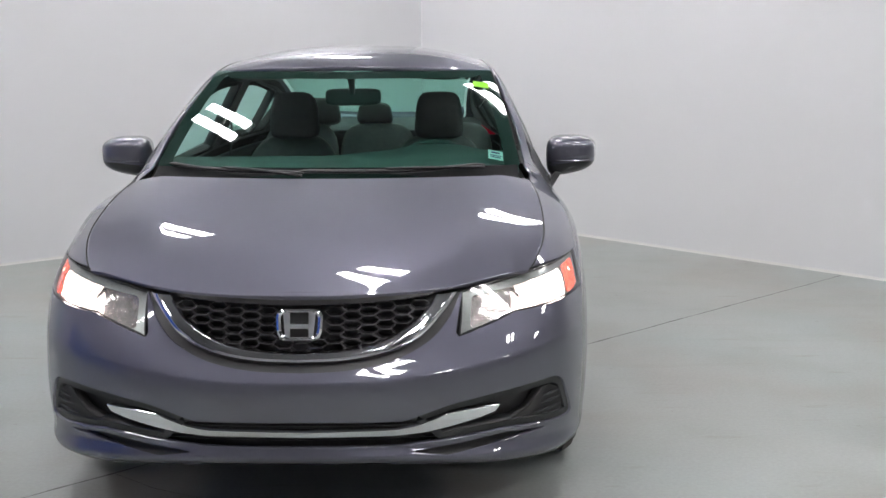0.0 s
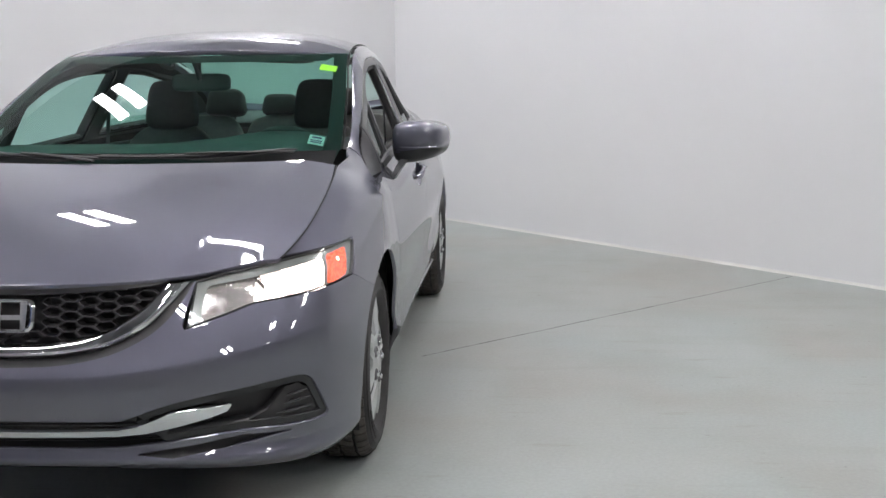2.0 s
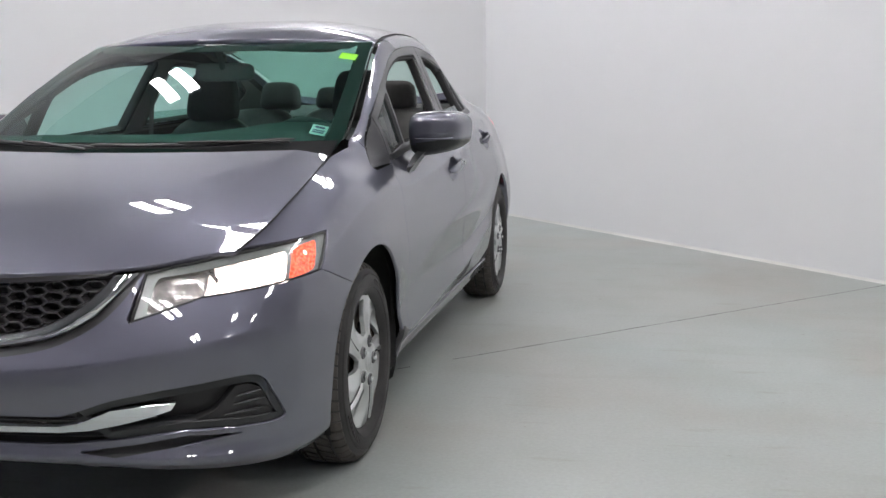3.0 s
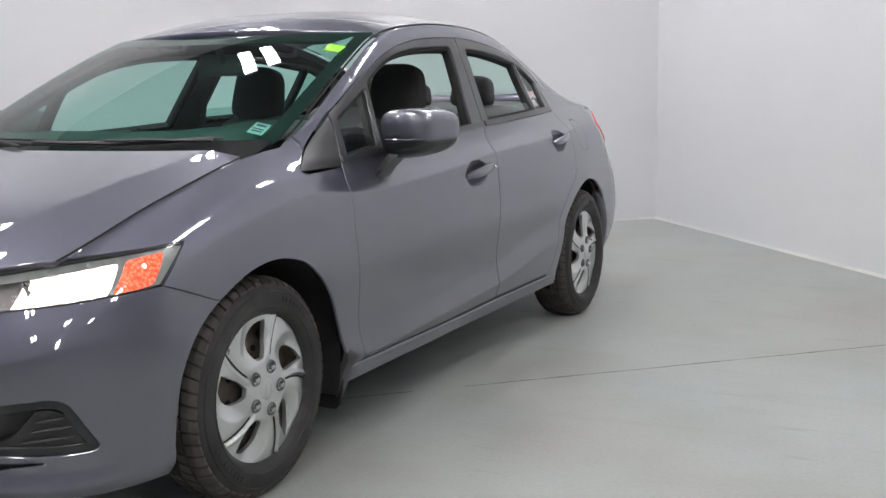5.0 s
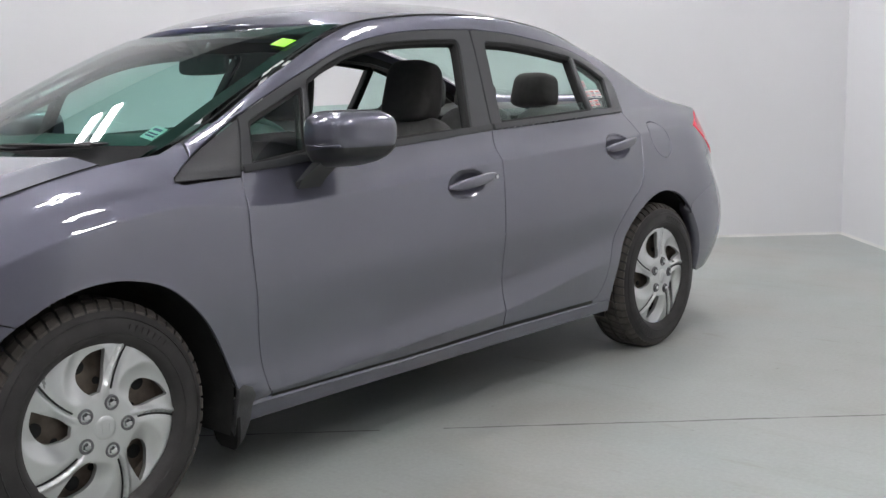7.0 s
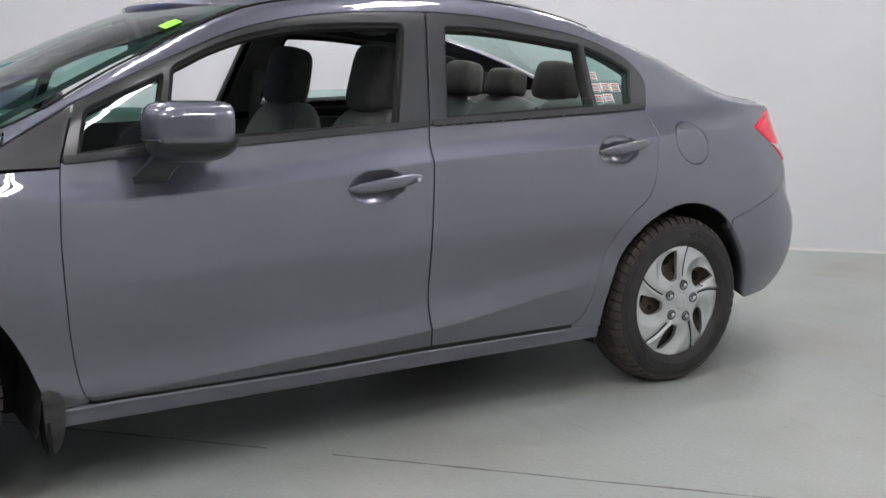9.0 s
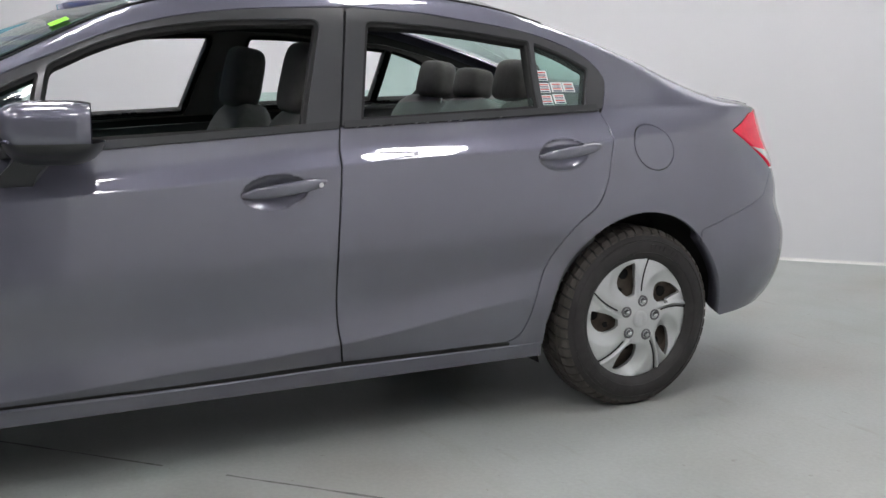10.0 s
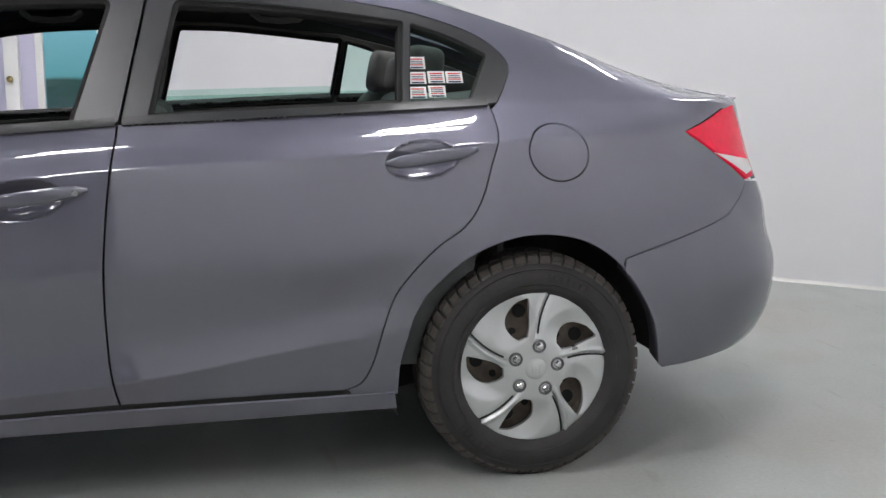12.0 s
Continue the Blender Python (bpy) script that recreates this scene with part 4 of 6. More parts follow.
trunk = sheet("boot_lid", roof_pt, deck(3.045, 3.54, -.03, -.18), PAINT, car, h=.03, flange=.04)
sheet("boot_face", tail_pt, [(KNOT[16] + .10, .79), (S_END, .775), (2 * S_END - KNOT[16] - .10, .79), (2 * S_END - KNOT[16] - .08, 1.008), (S_END, 1.008), (KNOT[16] + .08, 1.008)], PAINT, trunk, h=.04)

# --- tail lamps
RED = mat("red_lens", (0.52, 0.003, 0.030), 0.10, coat=0.5, var=0.1, var_scale=60, spec=0.2)
RED.node_tree.nodes["Principled BSDF"].inputs["Emission Color"].default_value = (1, .004, .035, 1)
RED.node_tree.nodes["Principled BSDF"].inputs["Emission Strength"].default_value = .16
CLEARW = mat("clear_reverse_lens", (0.62, 0.58, 0.58), 0.15, coat=1.0)
tl = S([(3.345, .794), (3.143, .936), (3.29, .994)]) + [(KNOT[16] + .075, 1.006), (KNOT[16] + .10, .90), (KNOT[16] + .06, .80)]
tails = sheet("tail_lamp", lower_pt, tl, RED, car, "red tail lamp with a clear lower band", h=.02, mirror=True, offset=.004, flange=.02)
tw = S([(3.225, .875), (3.345, .808)]) + [(KNOT[16] + .055, .815), (KNOT[16] + .045, .85)] + S([(3.30, .862)])
for o, p in zip(sheet("reverse_lens", lower_pt, tw, CLEARW, None, "clear reversing lens", h=.02, mirror=True, offset=.006, flange=.004), tails):
    o.parent = p

# --- dark inner skin behind the panel gaps, and the floor pan
inner = [(-.38, .20)] + [(y, z) for y, z in F_ARCH[1:24]] + [(.0, .667)] + F_ARCH[37:] + [(.45, .215), (2.29, .22)] + R_ARCH[6:-14] + [(2.98, .52), (3.25, .52), (3.30, .75), (3.10, .95)] + [(y, float(RAIL_Z(y)) - .02) for y in np.linspace(3.1, .36, 40)] + [(.1, .90), (-.2, .83), (-.33, .72)]
wells = [S(shift(densify(fillet(q), .03), .0)) for q in (QUARTER_F, WIN_F, WIN_R, QUARTER_R)]
sheet("inner_skin", lambda s, z: side_pt(s, z, False), S(inner), UNDER, car, "black inner body shell", wells, h=.035, mirror=True, flange=0, offset=-.034, gap=.010)
bm = bmesh.new()
box(bm, (-.62, .62, .18), (.62, 2.20, .24), .02)
box(bm, (-.48, -.50, .19), (.48, .63, .235), .02)
box(bm, (-.50, 2.23, .19), (.50, 2.95, .235), .02)
box(bm, (-.55, -.70, .235), (.55, -.50, .27), .01)
part("floor_pan", bm, UNDER, car)
for sx in (-1, 1):
    for cy, r_ in ((0.012, .378), (2.67, .380)):
        bm = bmesh.new()
        n = 24
        rows = []
        for i in range(n + 1):
            a = math.pi * ((-.10 if cy < 1 else .0) + (1.20 if cy < 1 else 1.10) * i / n)
            rr = r_ + .01
            rows.append([bm.verts.new((sx * x, cy + rr * math.cos(a), .305 + rr * math.sin(a))) for x in (.55, .70, .825 if cy < 1 else .80)])
        for p, q in zip(rows, rows[1:]):
            for j in range(2):
                bm.faces.new((p[j], p[j + 1], q[j + 1], q[j]))
        bm.faces.new([r[0] for r in rows])
        part("wheel_arch_liner", bm, UNDER, car, "black plastic wheel arch liner")


# ---------------------------------------------------------------- wheels
COLLAR = mat("grey_collar_plastic", (0.16, 0.16, 0.165), 0.4, 0.3)


def wheel(cx, cy, sx, turn=0.0):
    """A tyre on a steel wheel with a five-spoke silver cover. The outer face looks along +x (sx=1) or -x."""
    M = Matrix.Translation((cx, cy, .307)) @ (pose(0, 0, 0, 0, 90, 0) if sx > 0 else pose(0, 0, 0, 0, -90, 0))
    # local: z outwards, x down
    R = .313
    bm = bmesh.new()
    prof = [(.205, -.075), (.214, -.090), (.240, -.100), (.268, -.097), (.290, -.084), (.301, -.068), (R - .007, -.045), (R - .007, .045), (.301, .068), (.290, .084), (.268, .0965), (.243, .0995), (.226, .096), (.214, .087), (.205, .075)]
    lathe(bm, prof, M, 64)
    tyre = part("wheel", bm, RUBBER, car, "black all-season tyre on a steel wheel")
    # tread blocks: two inner ribs and two shoulder rows that wrap over the edge
    bm = bmesh.new()
    N = 54
    sh_ = [(.052, R), (.070, R - .006), (.085, .2945)]
    for path, off, sk in (([(-.085, .2945), (-.070, R - .006), (-.052, R)], 0, -.03), ([(-.044, R), (-.006, R + .001)], .4, .05), ([(.003, R + .001), (.042, R)], .1, .05), (sh_, .6, .03)):
        for i in range(N):
            a0, a1 = 2 * math.pi * (i + off) / N, 2 * math.pi * (i + off + .79) / N
            top, bot = [], []
            for k, (zz, r) in enumerate(path):
                d_ = sk * k / max(1, len(path) - 1)
                for lst, rr in ((top, r), (bot, r - .010)):
                    lst.append([bm.verts.new(M @ Vector((rr * math.cos(a + d_), rr * math.sin(a + d_), zz))) for a in (a0, (a0 + a1) / 2, a1)])
            for k in range(len(path) - 1):
                for j in range(2):
                    bm.faces.new((top[k][j], top[k][j + 1], top[k + 1][j + 1], top[k + 1][j]))
                for j in (0, 2):
                    bm.faces.new((top[k][j], top[k + 1][j], bot[k + 1][j], bot[k][j]))
            for k in (0, len(path) - 1):
                for j in range(2):
                    bm.faces.new((top[k][j], top[k][j + 1], bot[k][j + 1], bot[k][j]))
    part("tread", bm, TREAD, tyre, "blocky tread", smooth=False)
    # raised sidewall rings and marking bars
    bm = bmesh.new()
    for r, zz in ((.232, .0985), (.272, .0965)):
        lathe(bm, [(r - .002, zz - .003), (r, zz + .0005), (r + .002, zz - .003)], M, 64)
    for c0, nb in ((2.2, 9), (-.6, 7)):
        for i in range(nb):
            a = c0 + turn + i * .075
            m2 = M @ Matrix.Rotation(a, 4, "Z") @ Matrix.Translation((.252, 0, .0990))
            box(bm, (-.008, -.006, -.001), (.008, .006, .0016), 0, m2)
    part("sidewall_marking", bm, RUBBER, tyre, "raised sidewall bars", smooth=False)
    # steel wheel dish and brake behind the cover
    bm = bmesh.new()
    lathe(bm, [(.212, .080), (.206, .05), (.190, .03), (.15, .028), (.09, .045), (.02, .045)], M, 40)
    lathe(bm, [(.135, .012), (.135, .0), (.02, .0)], M, 32)
    part("steel_wheel", bm, STEEL, tyre, "dull rusty steel wheel")
    # black discs in place of the shaded vent holes
    for k in range(10 if sx > 0 else 0):
        a_ = 2 * math.pi * k / 10 + .2
        for r_, q_, z_ in ((.019, .152, .0265), (.010, .108, .036)):
            bm = bmesh.new()
            b_ = a_ + (.3 if r_ < .015 else 0)
            cyl(bm, r_, r_, .006, M @ Matrix.Translation((q_ * math.cos(b_), q_ * math.sin(b_), z_)), 14)
            part("vent_shade", bm, UNDER, tyre, "black disc for the shade in a hole of the steel wheel")
    # cover: five curved blades cut by openings; built from a polar grid
    bm = bmesh.new()
    nr, na = 24, 240
    r_in, r_out = .018, .2200
    grid, where = {}, {}

    def sweep(r):
        """Angle by which the blade edge trails at radius r."""
        return -.20 * max(0.0, (r - .084) / .13) ** 1.3

    lead = pchip([.38, .42, .50, .60, .75, .88], [-17, -14, -8.5, -6.4, -5.6, -5.0])
    trail = pchip([.38, .42, .50, .58, .65, .72, .80, .845, .885], [-22, -31, -35.5, -36, -34, -29.5, -21.5, -16, -6])

    def opening(r, ph):
        """Below 0 inside an opening: straight along the spoke, rounded on the other side."""
        q = r / .22
        th = -math.degrees(ph + sweep(r))
        th = (th + 52) % 72 - 52
        e = max(th - float(lead(q)), float(trail(q)) - th) * math.pi / 180 * r
        return max(e, (q - .885) * .22, (.405 - q) * .22)

    sec = 2 * math.pi / 5
    for i in range(nr * 2 + 1):
        r = r_in + (r_out - r_in) * i / (nr * 2)
        for j in range(na):
            a = 2 * math.pi * j / na
            ph = (a - turn - sweep(r)) % sec
            z = .094 - .017 * (r / .2) ** 2 - .010 * max(0, (r - .203) / .017) ** 2
            hv = opening(r, ph)
            # dished pocket on the outer and trailing side of each opening
            tr, ta = (r - .150) / .068, (ph - .54) * r / .068
            z -= .021 * max(0, 1 - tr * tr - ta * ta) ** 1.3
            # low step beside the narrow spoke that carries the slit
            if r > .07:
                ed = ((ph + .5 * sec) % sec - .5 * sec) * r
                k_ = min(1, (r - .07) / .03)
                if -.020 < ed < 0:
                    z -= .006 * k_ * (1 + ed / .020)
                if .0 <= ed < .016:
                    z += .006 * k_ * math.sin(math.pi * ed / .016)
            v_ = bm.verts.new(M @ Vector((r * math.cos(a), r * math.sin(a), z)))
            grid[i, j] = (v_, hv)
            where[v_] = (r, a, z)
    for i in range(nr * 2):
        for j in range(na):
            q = [grid[i, j], grid[i + 1, j], grid[i + 1, (j + 1) % na], grid[i, (j + 1) % na]]
            if sum(v[1] for v in q) < -1e-4:
                continue
            bm.faces.new([v[0] for v in q])
    bmesh.ops.delete(bm, geom=[v for v in bm.verts if not v.link_faces], context="VERTS")
    for v in bm.verts:
        if v.is_boundary and .05 < where[v][0] < .21:
            r, a, z = where[v]
            for _ in range(4):
                g0 = opening(r, (a - turn - sweep(r)) % sec)
                gr = (opening(r + 1e-4, (a - turn - sweep(r + 1e-4)) % sec) - g0) / 1e-4
                ga = (opening(r, (a + 1e-3 - turn - sweep(r)) % sec) - g0) / (1e-3 * r)
                k_ = max(-.003, min(.003, g0 / max(1.0, math.hypot(gr, ga)))) / max(1.0, math.hypot(gr, ga))
                r, a = r - k_ * gr, a - k_ * ga / r
            v.co = M @ Vector((r * math.cos(a), r * math.sin(a), z))
    ret = bmesh.ops.extrude_edge_only(bm, edges=[e for e in bm.edges if e.is_boundary])
    out = M.to_3x3() @ Vector((0, 0, 1))
    for v in ret["geom"]:
        if isinstance(v, bmesh.types.BMVert):
            v.co -= out * .014
    cover = part("wheel_cover", bm, SILVER, tyre, "silver five-blade plastic wheel cover")
    # centre plate and slits
    bm = bmesh.new()
    lathe(bm, [(0.0005, .1000), (.018, .0995), (.026, .098), (.030, .094)], M, 40)
    for px in (-.010, .010):
        box(bm, (-.013, px - .0022, .0985), (.013, px + .0022, .1010), .0006, M)
    part("centre_cap", bm, SILVER, cover)
    for k in range(5):
        pts = []
        for i in range(9):
            r = .096 + .110 * i / 8
            a = sec * k + sweep(r) + turn - .006 / r
            pts.append(M @ Vector((r * math.cos(a), r * math.sin(a), .0905 - .017 * (r / .2) ** 2)))
        bm = bmesh.new()
        tube(bm, pts, .0027, 6, up=out)
        part("cover_slit", bm, SEAL, cover, "thin black slit along a blade")
    for k in range(5):
        a = sec * k + turn - .16
        bm = bmesh.new()
        m2 = M @ Matrix.Translation((.063 * math.cos(a), .063 * math.sin(a), .086))
        lathe(bm, [(.0005, .018), (.007, .0175), (.0100, .015), (.0112, .006), (.0115, 0)], m2, 6)
        part("lug_nut", bm, CHROME, cover, "steel lug nut")
        bm = bmesh.new()
        lathe(bm, [(.0105, .002), (.0150, .0105), (.0175, .0115), (.0195, .0085), (.0200, .003)], m2, 20)
        part("lug_collar", bm, COLLAR, cover, "grey lug nut collar")
    return tyre


wheel(.742, 0, 1, math.pi - .20)
wheel(.755, 2.67, 1, math.pi)
wheel(-.742, 0, -1, .4)
wheel(-.755, 2.67, -1, .9)


# ---------------------------------------------------------------- nose details
GR_IN = [(0, .546), (.105, .550), (.22, .571), (.305, .613), (.352, .655), (.378, .689)]
GR_MID = [(0, .518), (.135, .524), (.25, .545), (.338, .588), (.392, .640), (.436, .693)]
gi, gm = curve2(GR_IN, 6), curve2(GR_MID, 6)
DARKG = mat("grille_black", (0.034, 0.032, 0.034), 0.40, var=0.15, var_scale=20)


def band(lo_c, hi_c):
    """Closed loop between two half curves on the nose, mirrored about the middle."""
    lo_s, hi_s = on_nose(lo_c), on_nose(hi_c)
    full_lo = [(-s, z) for s, z in reversed(lo_s[1:])] + lo_s
    full_hi = [(-s, z) for s, z in reversed(hi_s[1:])] + hi_s
    return full_lo + full_hi[::-1]


grille = sheet("grille", nose_pt, band([(x, z) for x, z in gi], [(x, .720) for x in np.linspace(0, .41, 12)]), BLACK, car, "black honeycomb front grille", h=.03, offset=-.055, flange=0, gap=-.012)
sheet("grille_surround", nose_pt, band(gr_out, gm), DARKG, grille, "black lower grille surround", h=.012, offset=-.010, flange=.02, gap=0)
bm = bmesh.new()
rows = []
gmf = [(-x, z) for x, z in reversed(gm[1:])] + gm
gif = [(-x, z) for x, z in reversed(gi[1:])] + gi
for (x0, z0), (x1, z1) in zip(gmf, gif):
    row = []
    for v, o_ in ((0, -.012), (0, .001), (.18, .009), (.42, .012), (.56, .0095), (.66, .0095), (.85, .006), (1, -.003), (1, -.016)):
        x, z = x0 + (x1 - x0) * v, z0 + (z1 - z0) * v
        q = nose_pt(*np.array(on_nose([(abs(x), z)])).T)[0]
        row.append(bm.verts.new((math.copysign(q[0], x), q[1] - o_, q[2])))
    rows.append(row)
for p, q in zip(rows, rows[1:]):
    for j in range(len(p) - 1):
        bm.faces.new((p[j], p[j + 1], q[j + 1], q[j]))
part("grille_trim", bm, CHROME, grille, "chrome wing-shaped grille bar")
sheet("grille_top", nose_pt, band([(x, .672 + .02 * (x / .36) ** 2) for x in np.linspace(0, .36, 10)], [(x, .706) for x in np.linspace(0, .385, 10)]), DARKG, grille, "smooth black top strip", h=.02, offset=-.010, flange=.02, gap=0)


def honeycomb():
    """Elongated hexagonal cells, each a thin-walled ring standing off the backing."""
    cells = []
    cw, ch = .047, .0245
    loop = on_nose(gi)
    gl = np.array(gi)
    for c in range(-9, 10):
        for r in range(0, 8):
            x, z = c * cw, .552 + r * ch + (ch / 2 if c % 2 else 0)
            low = float(np.interp(abs(x), gl[:, 0], gl[:, 1])) if abs(x) < gl[-1, 0] else 9
            if z < low + .006 or z > .674 or (abs(x) < .052 and .565 < z < .672):
                continue
            cells.append((x, z))
    for x, z in cells:
        bm = bmesh.new()
        a, b = cw * .667, ch * .5
        hexa = [(-a, 0), (-a * .5, b), (a * .5, b), (a, 0), (a * .5, -b), (-a * .5, -b)]
        rings = []
        for k, off in ((.995, -.012), (.86, -.012), (.80, -.040)):
            pts = on_nose([(abs(x + hx * k), z + hz * k) for hx, hz in hexa])
            P = nose_pt([p[0] for p in pts], [p[1] for p in pts])
            rings.append([bm.verts.new((math.copysign(q[0], x + hx * k), q[1] - off, q[2])) for q, (hx, hz) in zip(P, hexa)])
        for p, q in zip(rings, rings[1:]):
            for j in range(6):
                bm.faces.new((p[j], p[(j + 1) % 6], q[(j + 1) % 6], q[j]))
        part("grille_cell", bm, DARKG, grille, smooth=False)


honeycomb()

# badge: rounded chrome ring with two tapered chrome uprights
bm = bmesh.new()
Bm = Matrix.Translation((0, -.772, .620)) @ pose(0, 0, 0, 90 - 12, 0, 0)
ring = [(-.060, -.044, .030), (-.066, .044, .028), (.066, .044, .028), (.060, -.044, .030)]
o_, i_ = fillet(ring, 6), [(x * .80, y * .78) for x, y in fillet(ring, 6)]
rows = []
for pts, z in ((o_, 0), (o_, .010), ([((a[0] + b[0]) / 2, (a[1] + b[1]) / 2) for a, b in zip(o_, i_)], .015), (i_, .010), (i_, 0)):
    rows.append([bm.verts.new(Bm @ Vector((x, y, z))) for x, y in pts])
for p, q in zip(rows, rows[1:]):
    for j in range(len(p)):
        k = (j + 1) % len(p)
        bm.faces.new((p[j], p[k], q[k], q[j]))
badge = part("badge", bm, CHROME, grille, "chrome badge with a rounded frame")
for sx in (-1, 1):
    bm = bmesh.new()
    q = [(sx * .026, -.036), (sx * .040, -.036), (sx * .046, .036), (sx * .026, .036)]
    lo = [bm.verts.new(Bm @ Vector((x, y, .0))) for x, y in q]
    hi = [bm.verts.new(Bm @ Vector((x * .98, y * .97, .011))) for x, y in q]
    bm.faces.new(hi)
    for j in range(4):
        bm.faces.new((lo[j], lo[(j + 1) % 4], hi[(j + 1) % 4], hi[j]))
    part("badge_bar", bm, CHROME, badge, smooth=False)
bm = bmesh.new()
box(bm, (-.027, -.011, 0), (.027, .004, .009), .002, Bm)
part("badge_bar", bm, CHROME, badge, smooth=False)

# lower grille, recess frames, blanking plates and chrome moulding
lower_grille = sheet("lower_grille", nose_pt, low_loop, BLACK, car, "black lower grille with a chrome moulding", h=.03, offset=-.050, flange=0, gap=-.01)
ch_hi = [(0, .316), (.27, .319), (.32, .328), (.37, .349), (.405, .366), (.47, .374), (.556, .381)]
ch_lo = [(0, .303), (.27, .304), (.34, .309), (.42, .325), (.50, .347), (.545, .363), (.556, .379)]
sheet("chrome_moulding", nose_pt, band(ch_lo, ch_hi), CHROME, lower_grille, "bright chrome lower moulding", h=.008, offset=-.006, flange=.02, gap=0)
for sx in (1, -1):
    recess = on_nose([q for q in LOW if q[0] > .30])

    def nz(s, z, sx=sx):
        p = nose_pt(s, z)
        p[:, 0] *= sx
        return p
    frame_in = shift(densify(recess, .012), .020)
    sheet("recess_frame", nz, recess, TRIM, lower_grille, "satin black frame of the fog lamp recess", [frame_in], h=.012, offset=-.008, flange=.035, gap=.001, flip=sx < 0)
    tri_ = on_nose([(.590, .320), (.640, .345), (.690, .408), (.712, .412), (.738, .395), (.752, .350), (.757, .320), (.700, .316)])
    pl = sheet("blanking_plate", nz, tri_, BLACK, lower_grille, "black ribbed fog lamp blanking plate", h=.012, offset=-.016, flange=.03, gap=0, flip=sx < 0)
    for k, (x0, x1, z0) in enumerate(((.690, .735, .385), (.682, .742, .363), (.662, .745, .338))):
        a = nz(*zip(*on_nose([(x0, z0), ((x0 + x1) / 2, z0 + .003), (x1, z0 + .006)])))
        bm = bmesh.new()
        tube(bm, [Vector(q) + Vector((sx * .004, -.004, 0)) * -1.5 for q in a], .0045, 6, taper=[.3, 1, .3])
        part("rib", bm, TRIM, pl)
    # horizontal slats of the lower grille
for z0 in (.293, .340):
    xs = np.linspace(-.5, .5, 24)
    pts = on_nose([(abs(x), z0) for x in xs])
    P = nose_pt([p[0] for p in pts], [p[1] for p in pts])
    bm = bmesh.new()
    tube(bm, [Vector((x, p[1] + .026, p[2])) for x, p in zip(xs, P)], .006, 6, squash=.6)
    part("slat", bm, BLACK, lower_grille)

# ---------------------------------------------------------------- headlamps
HL = on_nose([(.441, .583), (.449, .695), (.52, .711), (.60, .725), (.645, .733)]) + S([(-.50, .740), (-.40, .750), (-.300, .757), (-.279, .752), (-.382, .665)]) + on_nose([(.60, .636)])
LAMP_ON = glow_mat("headlamp_glow", (1.0, 0.85, 0.79), 5.5)
AMBER = mat("amber_reflector", (0.80, 0.10, 0.035), 0.2, coat=1.0, bump=0.6, bump_scale=160)
AMBER.node_tree.nodes["Principled BSDF"].inputs["Emission Color"].default_value = (1, .12, .055, 1)
AMBER.node_tree.nodes["Principled BSDF"].inputs["Emission Strength"].default_value = .75
nt_ = AMBER.node_tree
vo_ = nt_.nodes.new("ShaderNodeTexVoronoi")
vo_.inputs["Scale"].default_value = 130
rp_ = nt_.nodes.new("ShaderNodeMapRange")
rp_.inputs["From Min"].default_value, rp_.inputs["From Max"].default_value = .75, .05
rp_.inputs["To Min"].default_value, rp_.inputs["To Max"].default_value = .22, 2.8
co_ = nt_.nodes.new("ShaderNodeTexCoord")
nt_.links.new(co_.outputs["Object"], vo_.inputs["Vector"])
nt_.links.new(vo_.outputs["Distance"], rp_.inputs["Value"])
nt_.links.new(rp_.outputs["Result"], nt_.nodes["Principled BSDF"].inputs["Emission Strength"])
AMBER_ON = glow_mat("amber_glow", (1.0, 0.55, 0.42), 5.0)
LAMPBOX = mat("lamp_bezel", (0.30, 0.32, 0.31), 0.30, 0.3, var=0.10, var_scale=25)
REFL = mat("lamp_reflector", (0.70, 0.66, 0.64), 0.22, 0.75, bump=0.6, bump_scale=24, var=.15, var_scale=35)
# bright and dimmer facets of the lit reflector
nt_ = LAMP_ON.node_tree
no_ = nt_.nodes.new("ShaderNodeTexNoise")
no_.inputs["Scale"].default_value = 26
no_.inputs["Detail"].default_value = 5
mp_ = nt_.nodes.new("ShaderNodeMapping")
mp_.inputs["Scale"].default_value = (1.6, 1.6, .7)
rp_ = nt_.nodes.new("ShaderNodeMapRange")
rp_.inputs["From Min"].default_value, rp_.inputs["From Max"].default_value = .38, .66
rp_.inputs["To Min"].default_value, rp_.inputs["To Max"].default_value = .75, 6.0
co_ = nt_.nodes.new("ShaderNodeTexCoord")
nt_.links.new(co_.outputs["Object"], mp_.inputs["Vector"])
nt_.links.new(mp_.outputs["Vector"], no_.inputs["Vector"])
nt_.links.new(no_.outputs["Fac"], rp_.inputs["Value"])
nt_.links.new(rp_.outputs["Result"], nt_.nodes["Principled BSDF"].inputs["Emission Strength"])


def squeeze(loop, k, c=None):
    P = np.array(loop)
    c = P.mean(0) if c is None else np.array(c)
    return [tuple(c + (p - c) * k) for p in P]


def poly_at(u0, u1, v0, v1, n=5):
    """Part of the lamp face between fractions of its length and height, as (s, z)."""
    b0, b1 = np.array(on_nose([(.445, .588)])[0]), np.array(S([(-.382, .668)])[0])
    t0, t1 = np.array(on_nose([(.452, .690)])[0]), np.array(S([(-.300, .754)])[0])

    def at(u, v):
        return tuple((b0 + (b1 - b0) * u) * (1 - v) + (t0 + (t1 - t0) * u) * v)
    return [at(u, v0) for u in np.linspace(u0, u1, n)] + [at(u, v1) for u in np.linspace(u1, u0, n)]


